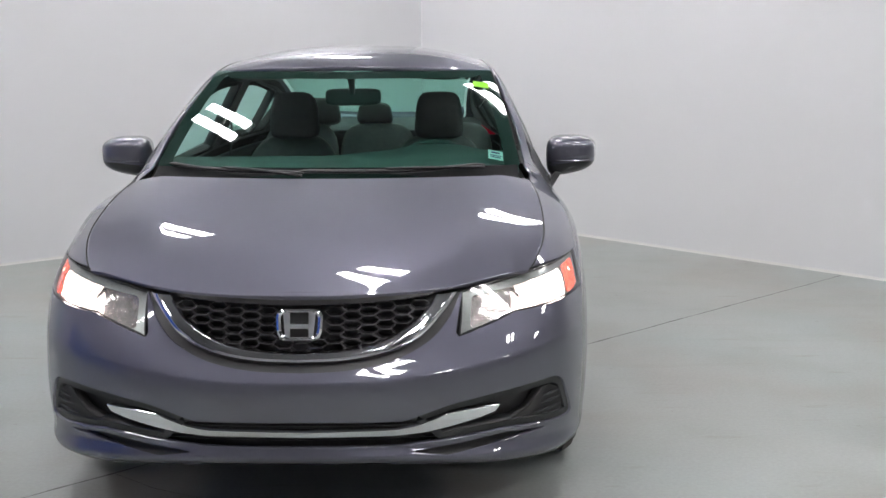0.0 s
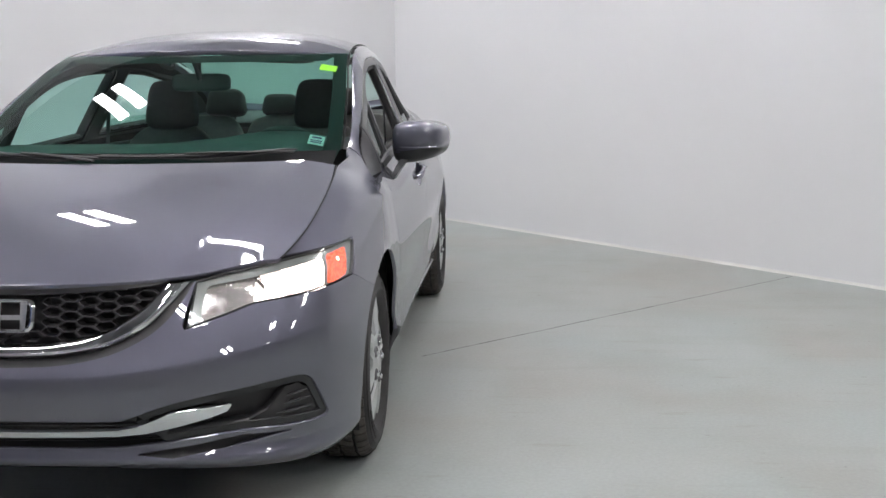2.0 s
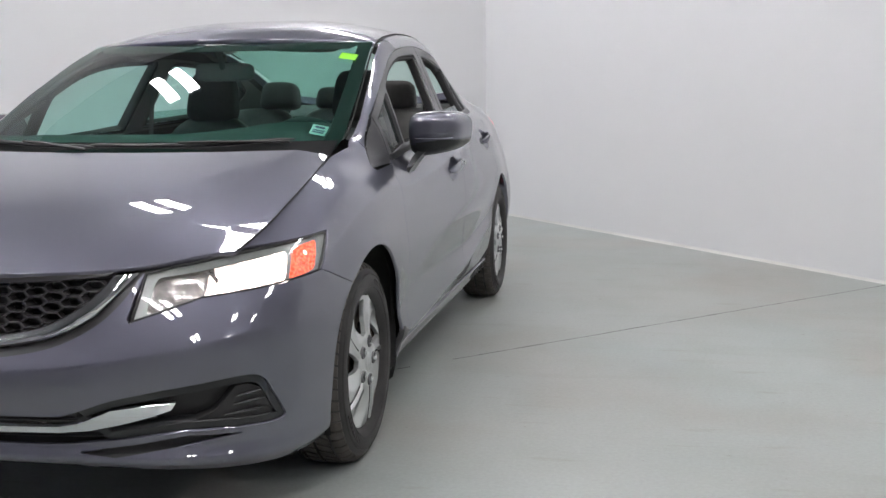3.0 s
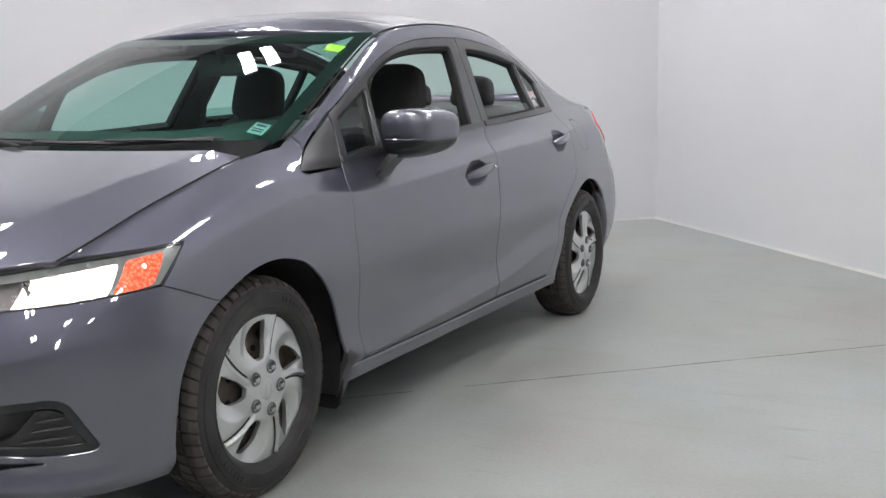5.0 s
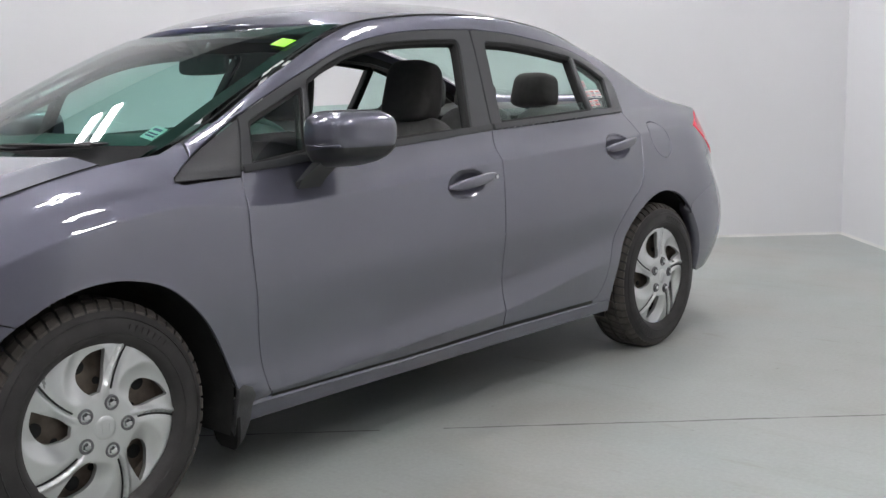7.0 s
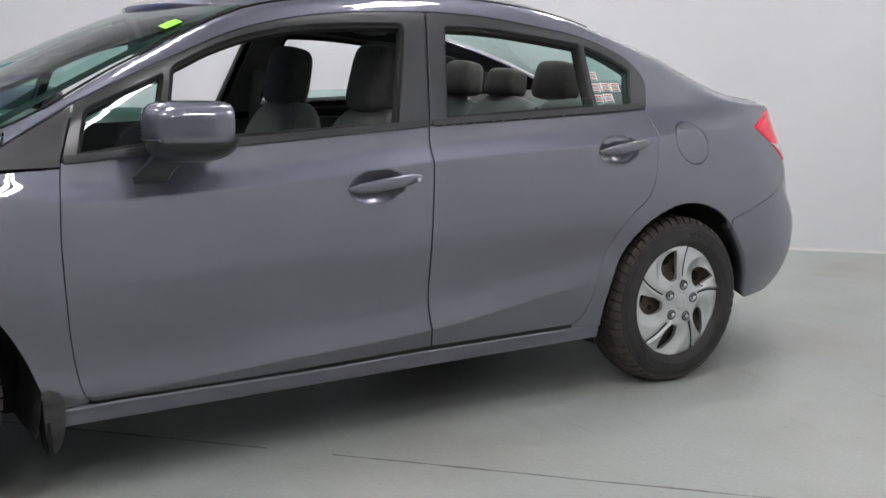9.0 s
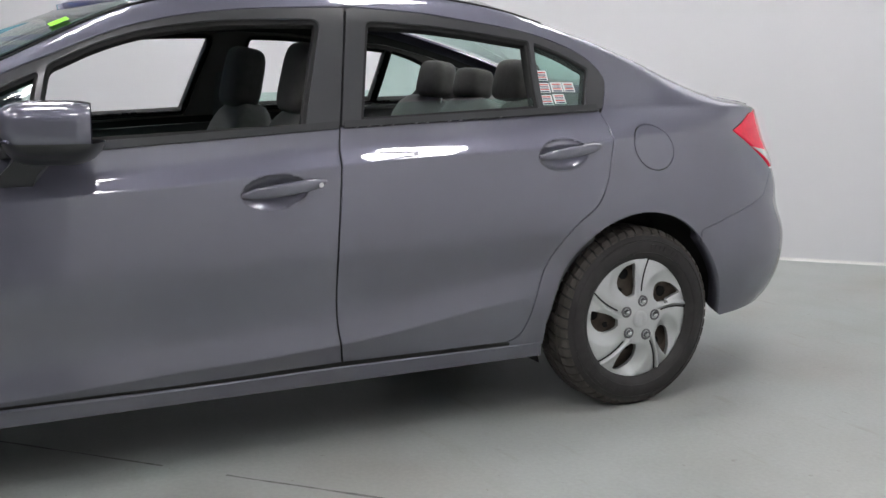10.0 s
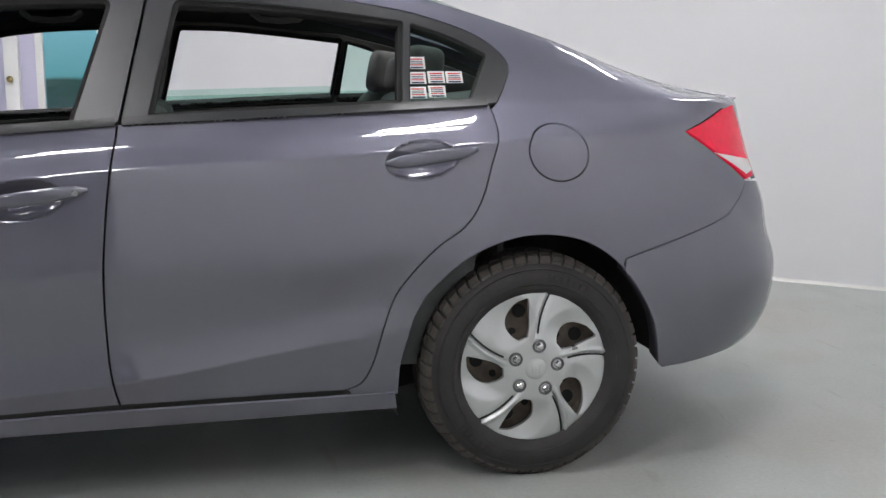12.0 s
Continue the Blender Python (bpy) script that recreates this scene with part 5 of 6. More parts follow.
lens = sheet("headlamp", nose_pt, HL, LENS, car, "lit clear headlamp with an amber corner", h=.03, mirror=True, offset=.001, flange=0)
for ob in lens:
    ob.visible_shadow = False


def bowl_pt(depth, loop):
    """The lamp face hollowed rearwards inside a loop."""
    P = np.array(loop)
    c, h_ = (P.max(0) + P.min(0)) / 2, (P.max(0) - P.min(0)) / 2

    def surf(s, z):
        p = nose_pt(s, z)
        q = ((np.abs(s) - c[0]) / h_[0]) ** 2 + ((z - c[1]) / h_[1]) ** 2
        p[:, 1] += depth * np.clip(1.15 - q, 0, 1)
        return p
    return surf


LAMP_HOLE = fillet([(*q, .022) for q in poly_at(.045, .755, .065, .935)], 4)
for nm, loop, m_, off, lab, dp, rd in (("lamp_box", squeeze(HL, .985), LAMPBOX, -.013, "grey lamp bezel", 0, 0),
                                       ("inner_reflector", poly_at(.030, .335, .04, .96), REFL, -.0175, "faceted clear reflector", .022, .012),
                                       ("main_beam", poly_at(.305, .770, .04, .96), LAMP_ON, -.016, "glowing main beam reflector", .016, .020),
                                       ("indicator", poly_at(.775, .950, .08, .90), AMBER, -.0095, "amber side marker and indicator", .006, .016)):
    for o_, p_ in zip(sheet(nm, bowl_pt(dp, loop) if dp else nose_pt, fillet([(*p, rd) for p in loop], 4) if rd else loop, m_, None, lab, () if dp else [shift(densify(LAMP_HOLE, .01), .002)], h=.010 if dp else .015, mirror=True, offset=off, flange=.012 if dp else 0, gap=0), lens):
        o_.parent = p_
rim_in = shift(densify(HL, .015), .0035)
for o_, p_ in zip(sheet("lamp_rim", nose_pt, HL, TRIM, None, "dark lens rim", [rim_in], h=.01, mirror=True, offset=-.004, flange=.024, gap=.001), lens):
    o_.parent = p_
for sx, p_ in zip((1, -1), lens):
    for nm, loop, m_, r_, off in (("bulb", poly_at(.86, .86, .55, .55, 1), AMBER_ON, .008, .022),):
        q = nose_pt([loop[0][0]], [loop[0][1]])[0]
        bm = bmesh.new()
        bmesh.ops.create_uvsphere(bm, u_segments=14, v_segments=10, radius=r_, matrix=Matrix.Translation((sx * (q[0] - off * .6), q[1] + off, q[2])) @ Matrix.Diagonal((1, 1, 1.35, 1)))
        part(nm, bm, m_, p_)

# ---------------------------------------------------------------- flank details
CORNER = mat("grey_corner_plastic", (0.024, 0.024, 0.027), 0.42, bump=.1, bump_scale=200)
tri_t = [(.271, .8895), (.280, .902), (.534, 1.044), (.481, .906), (.481, .890)]
for o_, p_ in zip(sheet("corner_trim", side_pt, S(fillet([(*p, .006) for p in tri_t])), CORNER, None, "dark triangular corner trim", h=.015, mirror=True, offset=-.001, flange=.006, gap=.001), fenders):
    o_.parent = p_
for (y0, y1), par in (((.49, 1.604), doors_f), ((1.622, 2.572), doors_r)):
    b_ = belt(y0, y1, 16)
    loop = [(y, z - .007) for y, z in b_] + [(y, z + .012) for y, z in reversed(b_)]
    for o_, p_ in zip(sheet("belt_moulding", side_pt, S(loop), TRIM, None, "black belt moulding", h=.012, mirror=True, offset=.009, flange=.026, gap=0), par):
        o_.parent = p_
for sx in (1, -1):
    bm = bmesh.new()
    tube(bm, [(sx * (float(RAIL_X(y)) - .002), y, float(RAIL_Z(y)) - .0005) for y in np.linspace(1.03, 2.45, 40)], .0035, 6)
    part("roof_moulding", bm, SEAL, roof, "black roof gutter moulding")
    bm = bmesh.new()
    tube(bm, [(sx * (float(RAIL_X(y)) - .004), y, float(RAIL_Z(y)) - .002) for y in np.linspace(.34, 1.04, 24)], .0034, 6)
    part("screen_moulding", bm, SEAL, screen, "black screen edge moulding")


def door_handle(cy, cz, par, sx):
    """A pull handle: a bowed bar over the bowl, with a lock barrel at its end."""
    ys = np.linspace(cy - .112, cy + .140, 22)
    bm = bmesh.new()
    rows = []
    for i, y in enumerate(ys):
        u = i / (len(ys) - 1)
        z = cz - .008 + .030 * u
        P = side_pt(*np.array(S([(y, z)])).T, bowls=False)[0]
        arch = math.sin(math.pi * min(1, max(0, u * 1.02))) ** .45
        hgt = (.0125 + .006 * math.sin(math.pi * u)) * (.45 + .55 * min(1, min(u, 1 - u) * 8))
        x = P[0] - .004 + .024 * arch
        ring = []
        for a in np.linspace(0, 2 * math.pi, 14, endpoint=False):
            ca, sa = math.cos(a), math.sin(a)
            ring.append(bm.verts.new((sx * (x + .010 * math.copysign(abs(ca) ** .6, ca)), y, z + hgt * math.copysign(abs(sa) ** .6, sa))))
        rows.append(ring)
    for p, q in zip(rows, rows[1:]):
        for j in range(14):
            bm.faces.new((p[j], p[(j + 1) % 14], q[(j + 1) % 14], q[j]))
    bm.faces.new(rows[0])
    bm.faces.new(rows[-1])
    h_ = part("door_handle", bm, PAINT, par, "grey painted pull handle")
    return h_


for i, sx in enumerate((1, -1)):
    door_handle(1.398, .802, doors_f[i], sx)
    door_handle(2.378, .878, doors_r[i], sx)
    if sx > 0:
        bm = bmesh.new()
        P = side_pt(*np.array(S([(1.515, .815)])).T, bowls=False)[0]
        cyl(bm, .0075, .007, .006, pose(P[0] + .022, 1.512, .8175, 0, 90, 0), 16)
        part("lock_barrel", bm, CHROME, doors_f[0], "round key lock")


def door_mirror(sx, par):
    def body(c):
        # flatter towards the glass side, lower lip pulled in
        k = 1 - .16 * max(0, -c.z / .077) ** 2 - .035 * max(0, min(1, (-.016 - c.z) / .008))
        taper = 1 - .16 * max(0, c.x / .093)
        # the top falls and the sill rises towards the outer end; a low chin on the inner side
        end = (c.x + .097) / .194
        c = Vector((c.x, c.y, c.z * (1 - .20 * end ** 2) - .010 * (1 - end) * max(0, -c.z / .077)))
        return Vector((c.x, c.y * k * taper + .012 * max(0, min(1, c.y / .08)) ** 2 * (1 - (c.z / .09) ** 2), c.z * (1 - .12 * max(0, c.x / .093) ** 2) + .006 * (c.x / .093)))
    bm = bmesh.new()
    m0 = Matrix.Translation((sx * .915, .785, .987)) @ Matrix.Diagonal((sx, 1, 1, 1)) @ pose(0, 0, 0, 0, 0, -10)
    superbox(bm, (.099, .122, .078), m0, 4.2, 32, body)
    bmesh.ops.bisect_plane(bm, geom=bm.verts[:] + bm.edges[:] + bm.faces[:], plane_co=m0 @ Vector((0, .098, 0)), plane_no=(m0.to_3x3() @ Vector((0, 1, 0))), clear_outer=True)
    sh = part("door_mirror", bm, PAINT, par, "grey painted mirror housing with a dark lower shell")
    bm = bmesh.new()
    superbox(bm, (.0975, .121, .0782), m0 @ Matrix.Translation((0, .002, -.0022)), 4.2, 32, body)
    bmesh.ops.bisect_plane(bm, geom=bm.verts[:] + bm.edges[:] + bm.faces[:], plane_co=m0 @ Vector((0, 0, -.028)), plane_no=Vector((0, 0, 1)), clear_outer=True)
    for v in bm.verts:
        v.co += (v.co - Vector(m0.translation)) * .018
    part("lower_shell", bm, TRIM, sh, "lower shell, darker than the housing")
    bm = bmesh.new()
    tube(bm, [m0 @ Vector((-.094, -.06 + .0, -.024)), m0 @ Vector((-.05, -.118, -.025)), m0 @ Vector((.03, -.118, -.025)), m0 @ Vector((.08, -.09, -.023))], .0032, 6)
    part("shell_ridge", bm, PAINT, sh)
    bm = bmesh.new()
    superbox(bm, (.072, .004, .050), m0 @ Matrix.Translation((0, .092, 0)), 4, 8)
    part("mirror_glass", bm, mat("mirror_silver", (.8, .8, .8), .02, 1.0), sh, "mirror glass")
    bm = bmesh.new()
    rows = []
    for x, y0, y1, z, t in ((.806, .655, .752, .832, .008), (.824, .660, .765, .868, .012), (.842, .690, .790, .902, .018), (.872, .705, .815, .932, .026)):
        rows.append([bm.verts.new((sx * a, b, z + c)) for a, b, c in ((x - t, y0, -.01), (x + t, y0 + .006, 0), (x + t, y1 - .006, 0), (x - t, y1, -.01))])
    for p, q in zip(rows, rows[1:]):
        for j in range(4):
            bm.faces.new((p[j], p[(j + 1) % 4], q[(j + 1) % 4], q[j]))
    bm.faces.new(rows[0])
    bm.faces.new(rows[-1])
    part("mirror_foot", bm, PILLAR, sh, "dark mirror foot on the door")


for i, sx in enumerate((1, -1)):
    door_mirror(sx, doors_f[i])

for sx in (1, -1):
    bm = bmesh.new()
    rows = []
    for z, y0, y1, x0, x1 in ((.275, .402, .412, .72, .826), (.24, .408, .418, .71, .824), (.18, .414, .424, .70, .816), (.14, .418, .428, .71, .805), (.126, .420, .428, .73, .79)):
        rows.append([bm.verts.new((sx * x, y, z)) for x, y in ((x0, y0), (x1, y0), (x1, y1), (x0, y1))])
    for p, q in zip(rows, rows[1:]):
        for j in range(4):
            bm.faces.new((p[j], p[(j + 1) % 4], q[(j + 1) % 4], q[j]))
    bm.faces.new(rows[0])
    bm.faces.new(rows[-1])
    part("mud_flap", bm, UNDER, car, "dirty black mud flap")

FLAP_M = mat("grey_flap_plastic", (0.045, 0.044, 0.048), 0.5, bump=.2, bump_scale=150, var=.2, var_scale=20)
side_flap = [(.394, .318), (.412, .328), (.438, .318), (.456, .290), (.462, .22), (.454, .155), (.438, .128), (.421, .130), (.410, .19), (.400, .27)]
sheet("mud_flap", side_pt, S(side_flap), FLAP_M, car, "dark grey mud flap wrapped round the arch end", h=.012, mirror=True, flange=.02, offset=.006)

# ---------------------------------------------------------------- cowl and wipers
bm = bmesh.new()
rows = []
for x in np.linspace(-.665, .665, 36):
    yh = .105 - (1 - (x / .69) ** 2) * .065
    zh = float(hood_pt(x, yh)[0, 2])
    ys_ = .10 + bow(x)
    zs_ = float(SCREEN_Z(ys_ + .06 - bow(x)))
    rows.append([bm.verts.new(p) for p in ((x, yh - .03, zh - .022), (x, yh + .015, zh - .018), (x, (yh + ys_) / 2 + .03, min(zh, zs_) - .016), (x, ys_ + .06, zs_ + .001))])
for p, q in zip(rows, rows[1:]):
    for j in range(3):
        bm.faces.new((p[j], p[j + 1], q[j + 1], q[j]))
part("cowl", bm, COWL, car, "black plastic cowl at the screen foot")
for pts, nm in (([(.54, .245), (.30, .150), (.08, .118), (-.12, .122)], "wiper"), ([(-.10, .110), (-.30, .146), (-.48, .210), (-.61, .28)], "wiper")):
    bm = bmesh.new()
    P = [Vector(screen_pt(x, y)[0]) + Vector((0, -.006, .017)) for x, y in curve2(pts, 6)]
    tube(bm, P, .012, 8, squash=.55, taper=[.4] + [1] * (len(P) - 2) + [.4])
    w_ = part(nm, bm, BLACK, car, "black windscreen wiper at rest")
    bm = bmesh.new()
    tube(bm, [P[0] + Vector((0, -.05, -.005)), P[len(P) // 3] + Vector((0, -.015, .010)), P[len(P) // 2] + Vector((0, 0, .009))], .008, 6, squash=.6)
    part("wiper_arm", bm, BLACK, w_)

# ---------------------------------------------------------------- cabin
VINYL = mat("cabin_trim_plastic", (0.095, 0.086, 0.082), 0.7, bump=0.3, bump_scale=250, var=0.06, var_scale=10)
up_loop = [(.40, .93), (.56, 1.035), (.83, 1.165), (1.03, 1.24), (1.24, 1.285), (1.45, 1.31), (1.70, 1.325), (1.93, 1.32), (2.10, 1.30), (2.35, 1.28), (2.55, 1.235), (2.80, 1.16), (3.0, 1.09), (3.02, 1.03), (2.60, 1.00), (1.6, .955), (.99, .915)]
sheet("pillar_trim", lambda s, z: side_pt(s, z, False), S(up_loop), VINYL, car, "grey cabin pillar trim", wells, h=.03, mirror=True, flange=.006, offset=-.042, gap=.012)
card = [(.50, .30), (2.45, .30), (2.60, .99), (1.6, .95), (.99, .91), (.50, .885)]
sheet("door_card", lambda s, z: side_pt(s, z, False), S(card), DASH, car, "dark door lining", h=.05, mirror=True, flange=.01, offset=-.075)
liner = sheet("headliner", roof_pt, deck(.955, 2.24, .125, .05), LINER, car, "light grey headliner", h=.06, flange=0, offset=-.020)
bm = bmesh.new()
box(bm, (-.66, .50, .26), (.66, 2.25, .30))
box(bm, (-.46, .10, .27), (.46, .52, .30))
part("cabin_floor", bm, CARPET, car)
# dashboard
bm = bmesh.new()
rows = []
for x in np.linspace(-.70, .70, 40):
    base = .20 + bow(x)
    hump = .035 * math.exp(-((x - .36) / .17) ** 4)
    z0 = float(SCREEN_Z(base + .02 - bow(x))) - .02
    low = .022 / (1 + math.exp((x - .02) / .05))
    prof = [(base, z0 - .01), (base + .08, z0 + .012 - .3 * low), (.60, .995 - low), (.74, 1.0 - low + hump * .6), (.84, .985 - low + hump), (.90, .94 + hump * .5), (.88, .82), (.94, .70), (.90, .45), (.70, .30)]
    rows.append([bm.verts.new((x, y, z)) for y, z in prof])
for p, q in zip(rows, rows[1:]):
    for j in range(len(p) - 1):
        bm.faces.new((p[j], p[j + 1], q[j + 1], q[j]))
dash = part("dashboard", bm, DASH, car, "dark plastic dashboard")
# steering wheel
Sm = Matrix.Translation((.350, .968, .864)) @ pose(0, 0, 0, 116, 0, 0)
bm = bmesh.new()
prof = [(.178 + .0155 * math.cos(a), .0155 * math.sin(a)) for a in np.linspace(0, 2 * math.pi, 10, endpoint=False)]
lathe(bm, prof, Sm, 48, closed=True)
sw = part("steering_wheel", bm, DASH, car, "black steering wheel")
bm = bmesh.new()
superbox(bm, (.075, .06, .03), Sm, 3, 12)
for a in (0.1, math.pi - .1, -math.pi / 2):
    tube(bm, [Sm @ Vector((.06 * math.cos(a), .06 * math.sin(a), 0)), Sm @ Vector((.175 * math.cos(a), .175 * math.sin(a), 0))], .018, 8, squash=.5)
part("steering_hub", bm, DASH, sw)
# inside mirror and visors
bm = bmesh.new()
superbox(bm, (.118, .017, .036), Matrix.Translation((0.004, .965, 1.216)) @ pose(0, 0, 0, -8, 0, 6), 5, 14)
rvm = part("rear_view_mirror", bm, DASH, car, "black inside rear-view mirror")
bm = bmesh.new()
tube(bm, [(0, .955, 1.23), (0, .93, 1.275), (0, .905, 1.312)], .014, 8, taper=[.8, 1, 1.7])
part("mirror_stalk", bm, DASH, rvm)
for sx in (-1, 1):
    bm = bmesh.new()
    superbox(bm, (.19, .075, .012), Matrix.Translation((sx * .27, 1.03, 1.318)) @ pose(0, 0, 0, 14, sx * 3, sx * 6), 4, 10)
    part("sun_visor", bm, VINYL, car, "grey sun visor folded up")
    for y0 in (1.32, 2.12):
        bm = bmesh.new()
        x0, z0 = float(RAIL_X(y0)) - .035, float(RAIL_Z(y0)) - .055
        tube(bm, [(sx * (x0 + .02), y0 - .10, z0 + .012), (sx * x0, y0 - .07, z0 - .012), (sx * (x0 - .003), y0, z0 - .018), (sx * x0, y0 + .07, z0 - .012), (sx * (x0 + .02), y0 + .10, z0 + .012)], .011, 8)
        part("grab_handle", bm, VINYL, liner)


def headrest(x, y, z, w, h, d, lean, par, material):
    bm = bmesh.new()
    superbox(bm, (w, d, h), Matrix.Translation((x, y, z)) @ pose(0, 0, 0, lean, 0, 0), 4.6, 18,
             lambda c: Vector((c.x * (1 - .10 * (c.z / h)), c.y + .25 * d * (1 - (c.x / w) ** 2) * -.6, c.z)))
    hr = part("headrest", bm, material, par, "dark cloth headrest")
    for sx in (-1, 1):
        bm = bmesh.new()
        cyl(bm, .006, .006, .11, Matrix.Translation((x + sx * w * .42, y - .012, z - h - .07)) @ pose(0, 0, 0, lean, 0, 0), 8)
        part("headrest_post", bm, CHROME, hr)
    return hr


def front_seat(x):
    st = thing("front_seat", "dark grey cloth front seat with a headrest", "car seat", "front seats")
    bm = bmesh.new()
    superbox(bm, (.245, .26, .09), Matrix.Translation((x, 1.24, .50)) @ pose(0, 0, 0, 6, 0, 0), 4, 18)
    c = part("seat_cushion", bm, CLOTH, st)
    bm = bmesh.new()
    superbox(bm, (.245, .085, .33), Matrix.Translation((x, 1.585, .70)) @ pose(0, 0, 0, -17, 0, 0), 3.6, 20,
             lambda c: Vector((c.x * (1 - .22 * max(0, c.z / .33) ** 2), c.y + .035 * (c.x / .245) ** 2 * (-1 if c.y < 0 else 0), c.z)))
    b = part("backrest", bm, CLOTH2, st, "grey cloth backrest")
    headrest(x, 1.655, 1.108, .116, .116, .060, -12, st, CLOTH)
    return st


front_seat(.355)
front_seat(-.36)
bench = thing("rear_bench", "grey cloth rear bench with three headrests", "car seat")
bm = bmesh.new()
superbox(bm, (.64, .27, .10), Matrix.Translation((0, 2.12, .52)), 5, 20)
part("seat_cushion", bm, CLOTH2, bench)
for x, w in ((-.44, .215), (0, .215), (.44, .215)):
    bm = bmesh.new()
    superbox(bm, (w, .09, .30), Matrix.Translation((x, 2.40, .75)) @ pose(0, 0, 0, -20, 0, 0), 4, 18)
    part("backrest", bm, CLOTH2, bench)
headrest(-.325, 2.475, 1.105, .105, .075, .05, -10, bench, CLOTH)
headrest(-.02, 2.485, 1.092, .098, .058, .05, -10, bench, CLOTH)
headrest(.325, 2.475, 1.105, .105, .075, .05, -10, bench, CLOTH)
bm = bmesh.new()
box(bm, (-.60, -.27, -.014), (.60, .25, .014), .008, Matrix.Translation((0, 2.755, 1.012)) @ pose(0, 0, 0, 6, 0, 0))
part("parcel_shelf", bm, CARPET, car, "dark grey parcel shelf")
# unseen panel, added to keep the tail lamps' red out of the cabin
bm = bmesh.new()
box(bm, (-.725, 2.595, .25), (.725, 2.615, .965), .006)
part("rear_bulkhead", bm, CARPET, car, "carpeted panel behind the rear bench, added to hide the tail lamps")
for sx in (-1, 1):
    bm = bmesh.new()
    tube(bm, [(sx * .655, 1.66, 1.16), (sx * .665, 1.64, .95), (sx * .67, 1.60, .5)], .024, 6, squash=.15, up=Vector((1, 0, 0)))
    part("seat_belt", bm, DASH, car, "dark seat belt on the pillar")


# ---------------------------------------------------------------- stickers on the glass
def patch(name, p, du, dv, w, h, material, label, cat="sticker", par=None):
    bm = bmesh.new()
    p, du, dv = Vector(p), Vector(du).normalized(), Vector(dv).normalized()
    n = du.cross(dv).normalized() * .0006
    q = [p + du * (a * w / 2) + dv * (b * h / 2) for a, b in ((-1, -1), (1, -1), (1, 1), (-1, 1))]
    lo, hi = [bm.verts.new(v - n) for v in q], [bm.verts.new(v + n) for v in q]
    bm.faces.new(lo[::-1])
    bm.faces.new(hi)
    for j in range(4):
        bm.faces.new((lo[j], lo[(j + 1) % 4], hi[(j + 1) % 4], hi[j]))
    ob = part(name, bm, material, par, smooth=False)
    return tagged(ob, label, cat) if not par else tagged(ob, label)


GREEN = mat("fluorescent_green_paper", (0.28, 0.80, 0.02), 0.6, var=0.03, var_scale=20)
PAPER = mat("white_label_paper", (0.80, 0.82, 0.80), 0.6, var=0.03, var_scale=40)
INK = mat("dark_ink", (0.03, 0.05, 0.10), 0.6)
RED_INK = mat("red_ink", (0.60, 0.05, 0.05), 0.6)


def on_screen(x, y, lift):
    e = 1e-3
    p, px, py = (Vector(screen_pt(a, b)[0]) for a, b in ((x, y), (x + e, y), (x, y + e)))
    du, dv = (px - p).normalized(), (py - p).normalized()
    return p + du.cross(dv).normalized() * lift, du, dv


p, du, dv = on_screen(.540, .868, .0015)
patch("green_sticker", p, du, dv, .066, .056, GREEN, "bright green blank sticker on the windscreen")
p, du, dv = on_screen(.583, .352, -.006)
st = patch("registration_sticker", p, du, dv, .056, .062, PAPER, "small white printed sticker inside the windscreen")
for k, (a, b, w, h) in enumerate(((0, .016, .034, .010), (0, -.004, .042, .005), (0, -.016, .040, .006))):
    patch("print_bar", p + du * a + dv * b + du.cross(dv) * .0012, du, dv, w, h, INK, "dark print bar", par=st)


def on_flank(y, z, lift):
    e = 2e-3
    q = [Vector(side_pt(*np.array(S([c])).T, bowls=False)[0]) for c in ((y, z), (y + e, z), (y, z + e))]
    du, dv = (q[1] - q[0]).normalized(), (q[2] - q[0]).normalized()
    return q[0] + du.cross(dv).normalized() * lift, du, dv


for y, z in ((2.392, 1.133), (2.390, 1.093), (2.444, 1.095), (2.496, 1.095), (2.386, 1.054), (2.441, 1.057)):
    p, du, dv = on_flank(y, z, -.014)
    lb = patch("window_label", p, du, dv, .049, .037, PAPER, "small white label with red print on the quarter glass")
    lb["group"] = "labels on the quarter glass"
    for b, w, h, m_ in ((.011, .036, .0035, RED_INK), (.0045, .034, .002, INK), (-.001, .034, .002, INK), (-.0065, .036, .003, RED_INK), (-.0145, .036, .004, INK)):
        patch("print_bar", p + dv * b + du.cross(dv) * .0012, du, dv, w, h, m_, "print bar", par=lb)


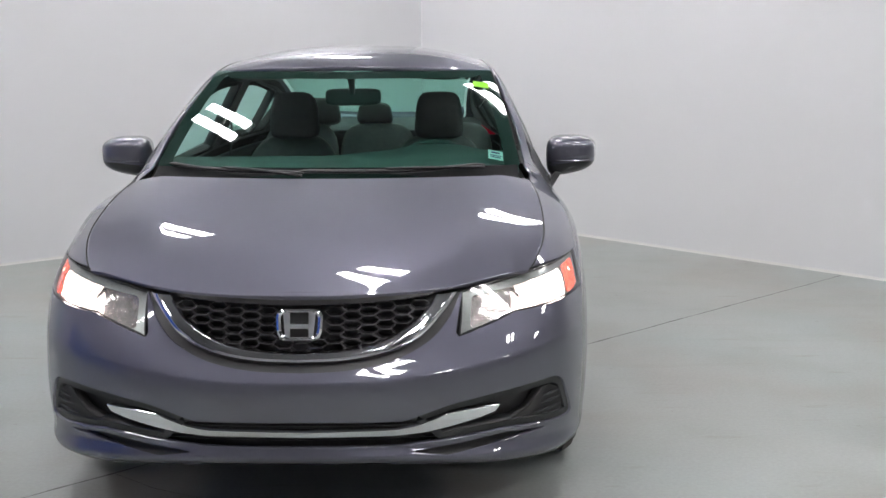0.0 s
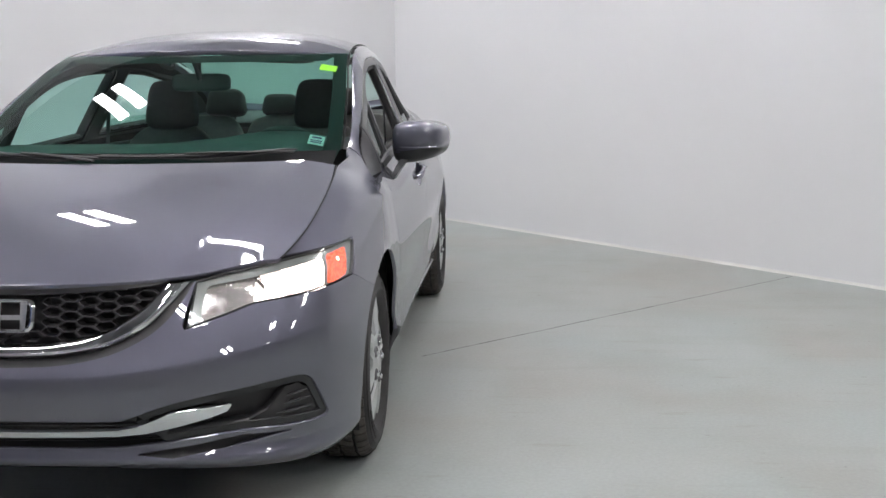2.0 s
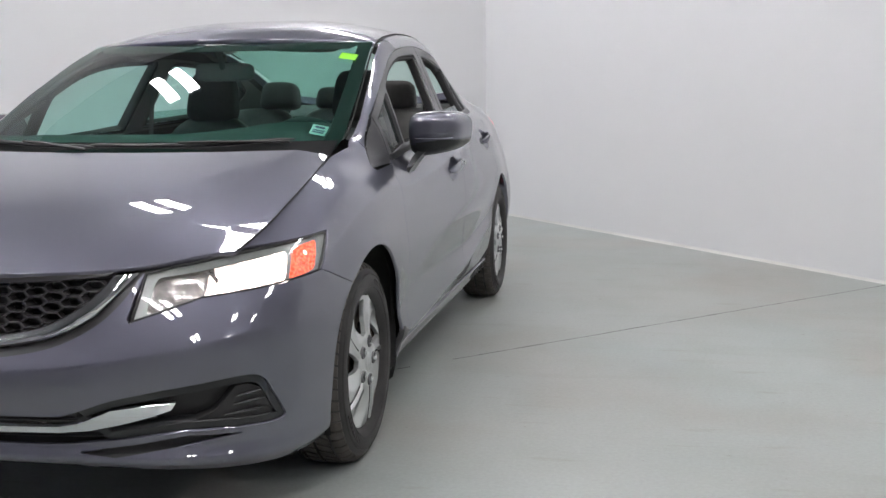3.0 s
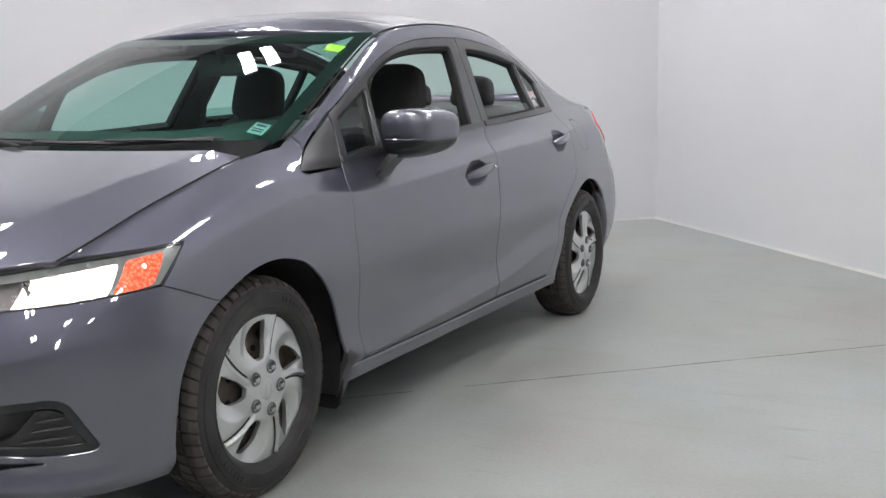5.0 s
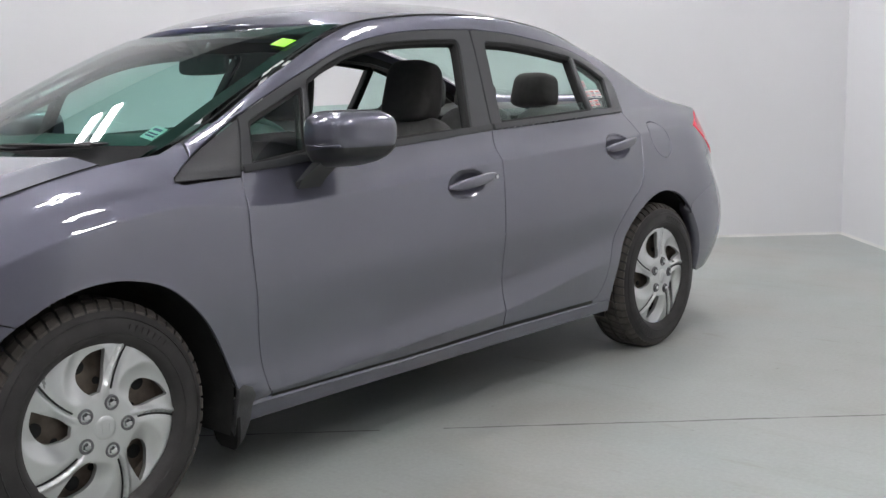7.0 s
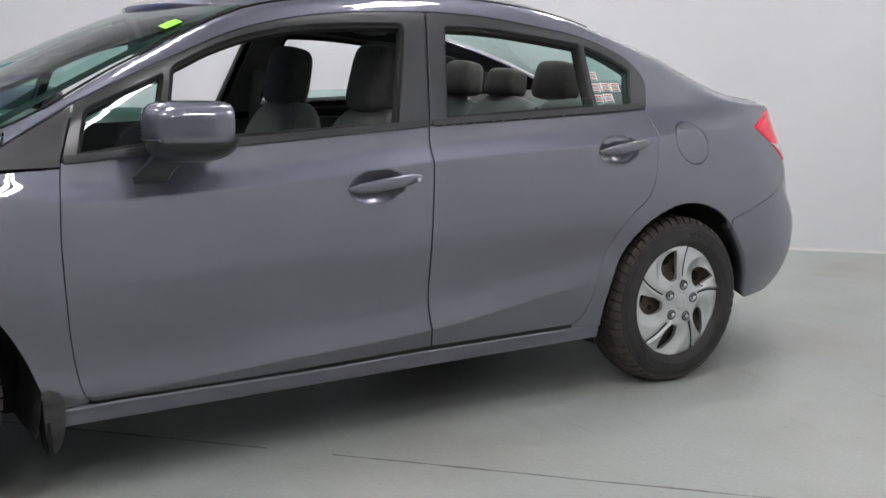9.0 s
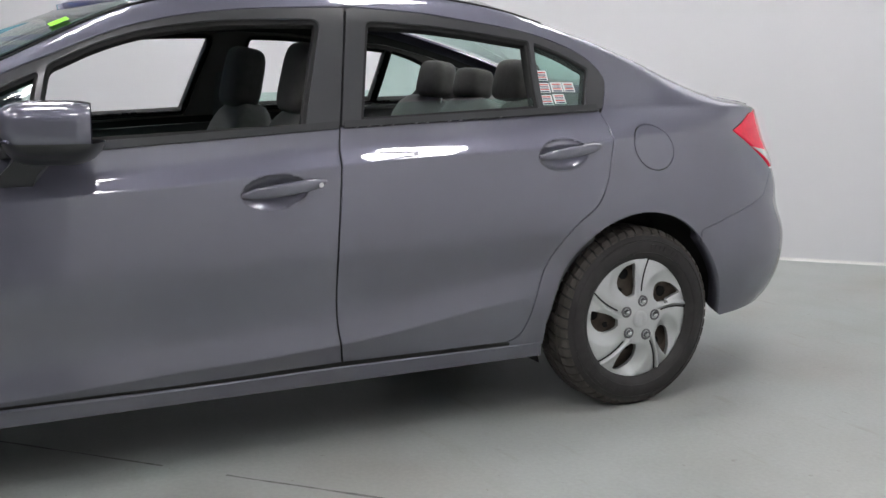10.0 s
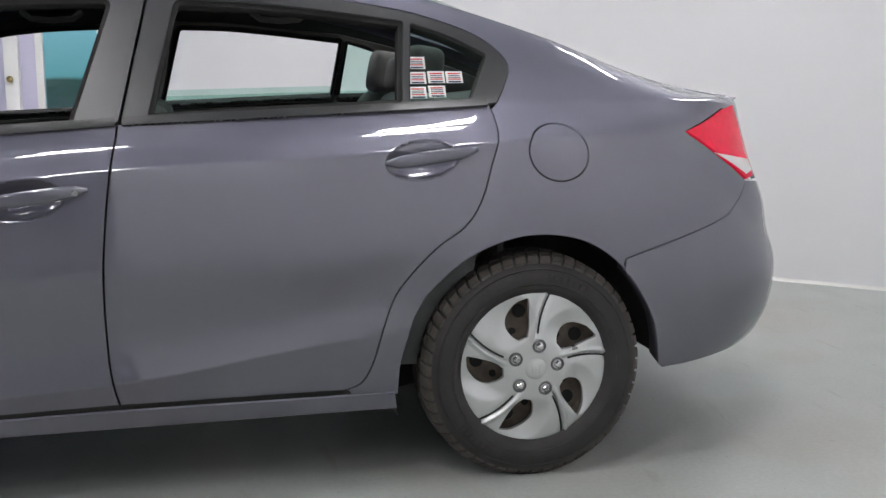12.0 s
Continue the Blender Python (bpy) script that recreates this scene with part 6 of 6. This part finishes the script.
# ---------------------------------------------------------------- floor joint and cracks
def floor_line(name, pts, w, label, breaks=0.0):
    bm = bmesh.new()
    P = [Vector((x, y, 0)) for x, y in pts]
    L = sum((b - a).length for a, b in zip(P, P[1:]))
    n = int(L / .03)
    dense, acc = [], 0
    for i in range(n + 1):
        d = L * i / n
        for a, b in zip(P, P[1:]):
            l_ = (b - a).length
            if d <= l_ + 1e-9:
                dense.append(a + (b - a) * (d / l_))
                break
            d -= l_
    prev = None
    for i, p in enumerate(dense):
        t = (dense[min(i + 1, len(dense) - 1)] - dense[max(i - 1, 0)]).normalized()
        nn = Vector((-t.y, t.x, 0))
        k = noise.noise((p.x * 2.1, p.y * 2.1, 5.0))
        ww = w * (.75 + .6 * noise.noise((p.x * 9, p.y * 9, 1.0)) + .3 * noise.noise((p.x * 30, p.y * 30, 2.0)))
        if k < -.45 + breaks:
            prev = None
            continue
        p = p + nn * (.004 * noise.noise((p.x * 6, p.y * 6, 9.0)))
        cur = [bm.verts.new(p + nn * ww / 2 + Vector((0, 0, .0012))), bm.verts.new(p - nn * ww / 2 + Vector((0, 0, .0012)))]
        if prev:
            bm.faces.new((prev[0], prev[1], cur[1], cur[0]))
        prev = cur
    return tagged(part(name, bm, mat(name + "_dirt", (0.19, 0.19, 0.18), .9, var=.35, var_scale=30), smooth=False), label, "floor joint", kind="structure")


floor_line("floor_joint", [(-3.2, -2.66), (-.906, -.475), (.51, .879), (2.975, 3.225)], .012, "dark dirty saw-cut joint across the floor", .02)
floor_line("floor_crack", [(-.70, -.30), (-.55, -.42), (-.38, -.50), (-.2, -.62)], .004, "hairline crack branching off the joint")


# ---------------------------------------------------------------- glazed door and added blue panel in the side wall
def side_openings():
    x0 = -5.21
    door = thing("glazed_door", "tall narrow glazed door with a bluish view behind it", "door", at=(x0, .92, 0))
    white = mat("white_door_frame", (.78, .78, .78), .4, var=.02)
    for lo, hi in (((-.06, .20, .25), (.04, .255, 2.3)), ((-.06, -.255, .25), (.04, -.20, 2.3)), ((-.06, -.20, 2.24), (.04, .20, 2.3)), ((-.06, -.20, .25), (.04, .20, .33))):
        bm = bmesh.new()
        box(bm, lo, hi, .004)
        part("door_frame", bm, white, door)
    bm = bmesh.new()
    box(bm, (-.012, -.20, .33), (-.006, .20, 2.24))
    g = part("pane", bm, glass_mat("pale_blue_glass", (.80, .95, .97)), door)
    g.visible_shadow = False
    # added glowing backdrop behind the pane: pale blue over dark grey-green
    m = bpy.data.materials.new("glow_backdrop")
    m.use_nodes = True
    nt = m.node_tree
    nt.nodes.remove(nt.nodes["Principled BSDF"])
    em = nt.nodes.new("ShaderNodeEmission")
    co = nt.nodes.new("ShaderNodeTexCoord")
    sp = nt.nodes.new("ShaderNodeSeparateXYZ")
    nt.links.new(co.outputs["Object"], sp.inputs[0])
    ns = nt.nodes.new("ShaderNodeTexNoise")
    ns.inputs["Scale"].default_value = .9
    nt.links.new(co.outputs["Object"], ns.inputs["Vector"])
    ad = nt.nodes.new("ShaderNodeMath")
    ad.operation = "MULTIPLY_ADD"
    ad.inputs[1].default_value = .35
    nt.links.new(ns.outputs["Fac"], ad.inputs[0])
    nt.links.new(sp.outputs["Z"], ad.inputs[2])
    mr = nt.nodes.new("ShaderNodeMapRange")
    mr.inputs["From Min"].default_value, mr.inputs["From Max"].default_value = .6, 2.6
    nt.links.new(ad.outputs[0], mr.inputs["Value"])
    cr = nt.nodes.new("ShaderNodeValToRGB")
    e = cr.color_ramp.elements
    e[0].position, e[0].color = .0, (.06, .085, .08, 1)
    e[1].position, e[1].color = 1.0, (.40, .60, .72, 1)
    for pos, c in ((.285, (.06, .095, .09, 1)), (.305, (.17, .38, .42, 1)), (.5, (.27, .48, .56, 1))):
        k = e.new(pos)
        k.color = c
    nt.links.new(mr.outputs[0], cr.inputs[0])
    nt.links.new(cr.outputs[0], em.inputs[0])
    em.inputs[1].default_value = .9
    nt.links.new(em.outputs[0], nt.nodes["Material Output"].inputs[0])
    bm = bmesh.new()
    box(bm, (x0 - 2.0, -2.0, -.2), (x0 - 1.95, 4.0, 4.5))
    tagged(part("backdrop", bm, m, smooth=False), "plain glowing backdrop, pale blue over dark grey-green", "backdrop", kind="structure")
    # white column beside the door
    col = thing("door_column", "square white column beside the glazed door", "column", at=(x0, .50, 0))
    bm = bmesh.new()
    box(bm, (.0, -.05, 0), (.12, .05, CEIL - .01), .006)
    part("shaft", bm, white, col)
    bm = bmesh.new()
    bmesh.ops.create_uvsphere(bm, u_segments=14, v_segments=10, radius=.025, matrix=Matrix.Translation((.14, -.01, 1.08)))
    part("knob", bm, mat("brass_knob", (.45, .36, .18), .35, .9), col)
    # blue panel further along, added to give the car its blue reflections
    sh = thing("blue_panel", "blue ribbed panel added for the blue reflections on the car", "shutter", at=(x0 + .03, -2.6, 0))
    blue = mat("blue_panel_paint", (.02, .10, .48), .45, var=.08, var_scale=3)
    for k in range(14):
        bm = bmesh.new()
        box(bm, (0, -1.6, k * .2 + .01), (.035, 1.6, k * .2 + .195), .012)
        part("slat", bm, blue, sh)


side_openings()
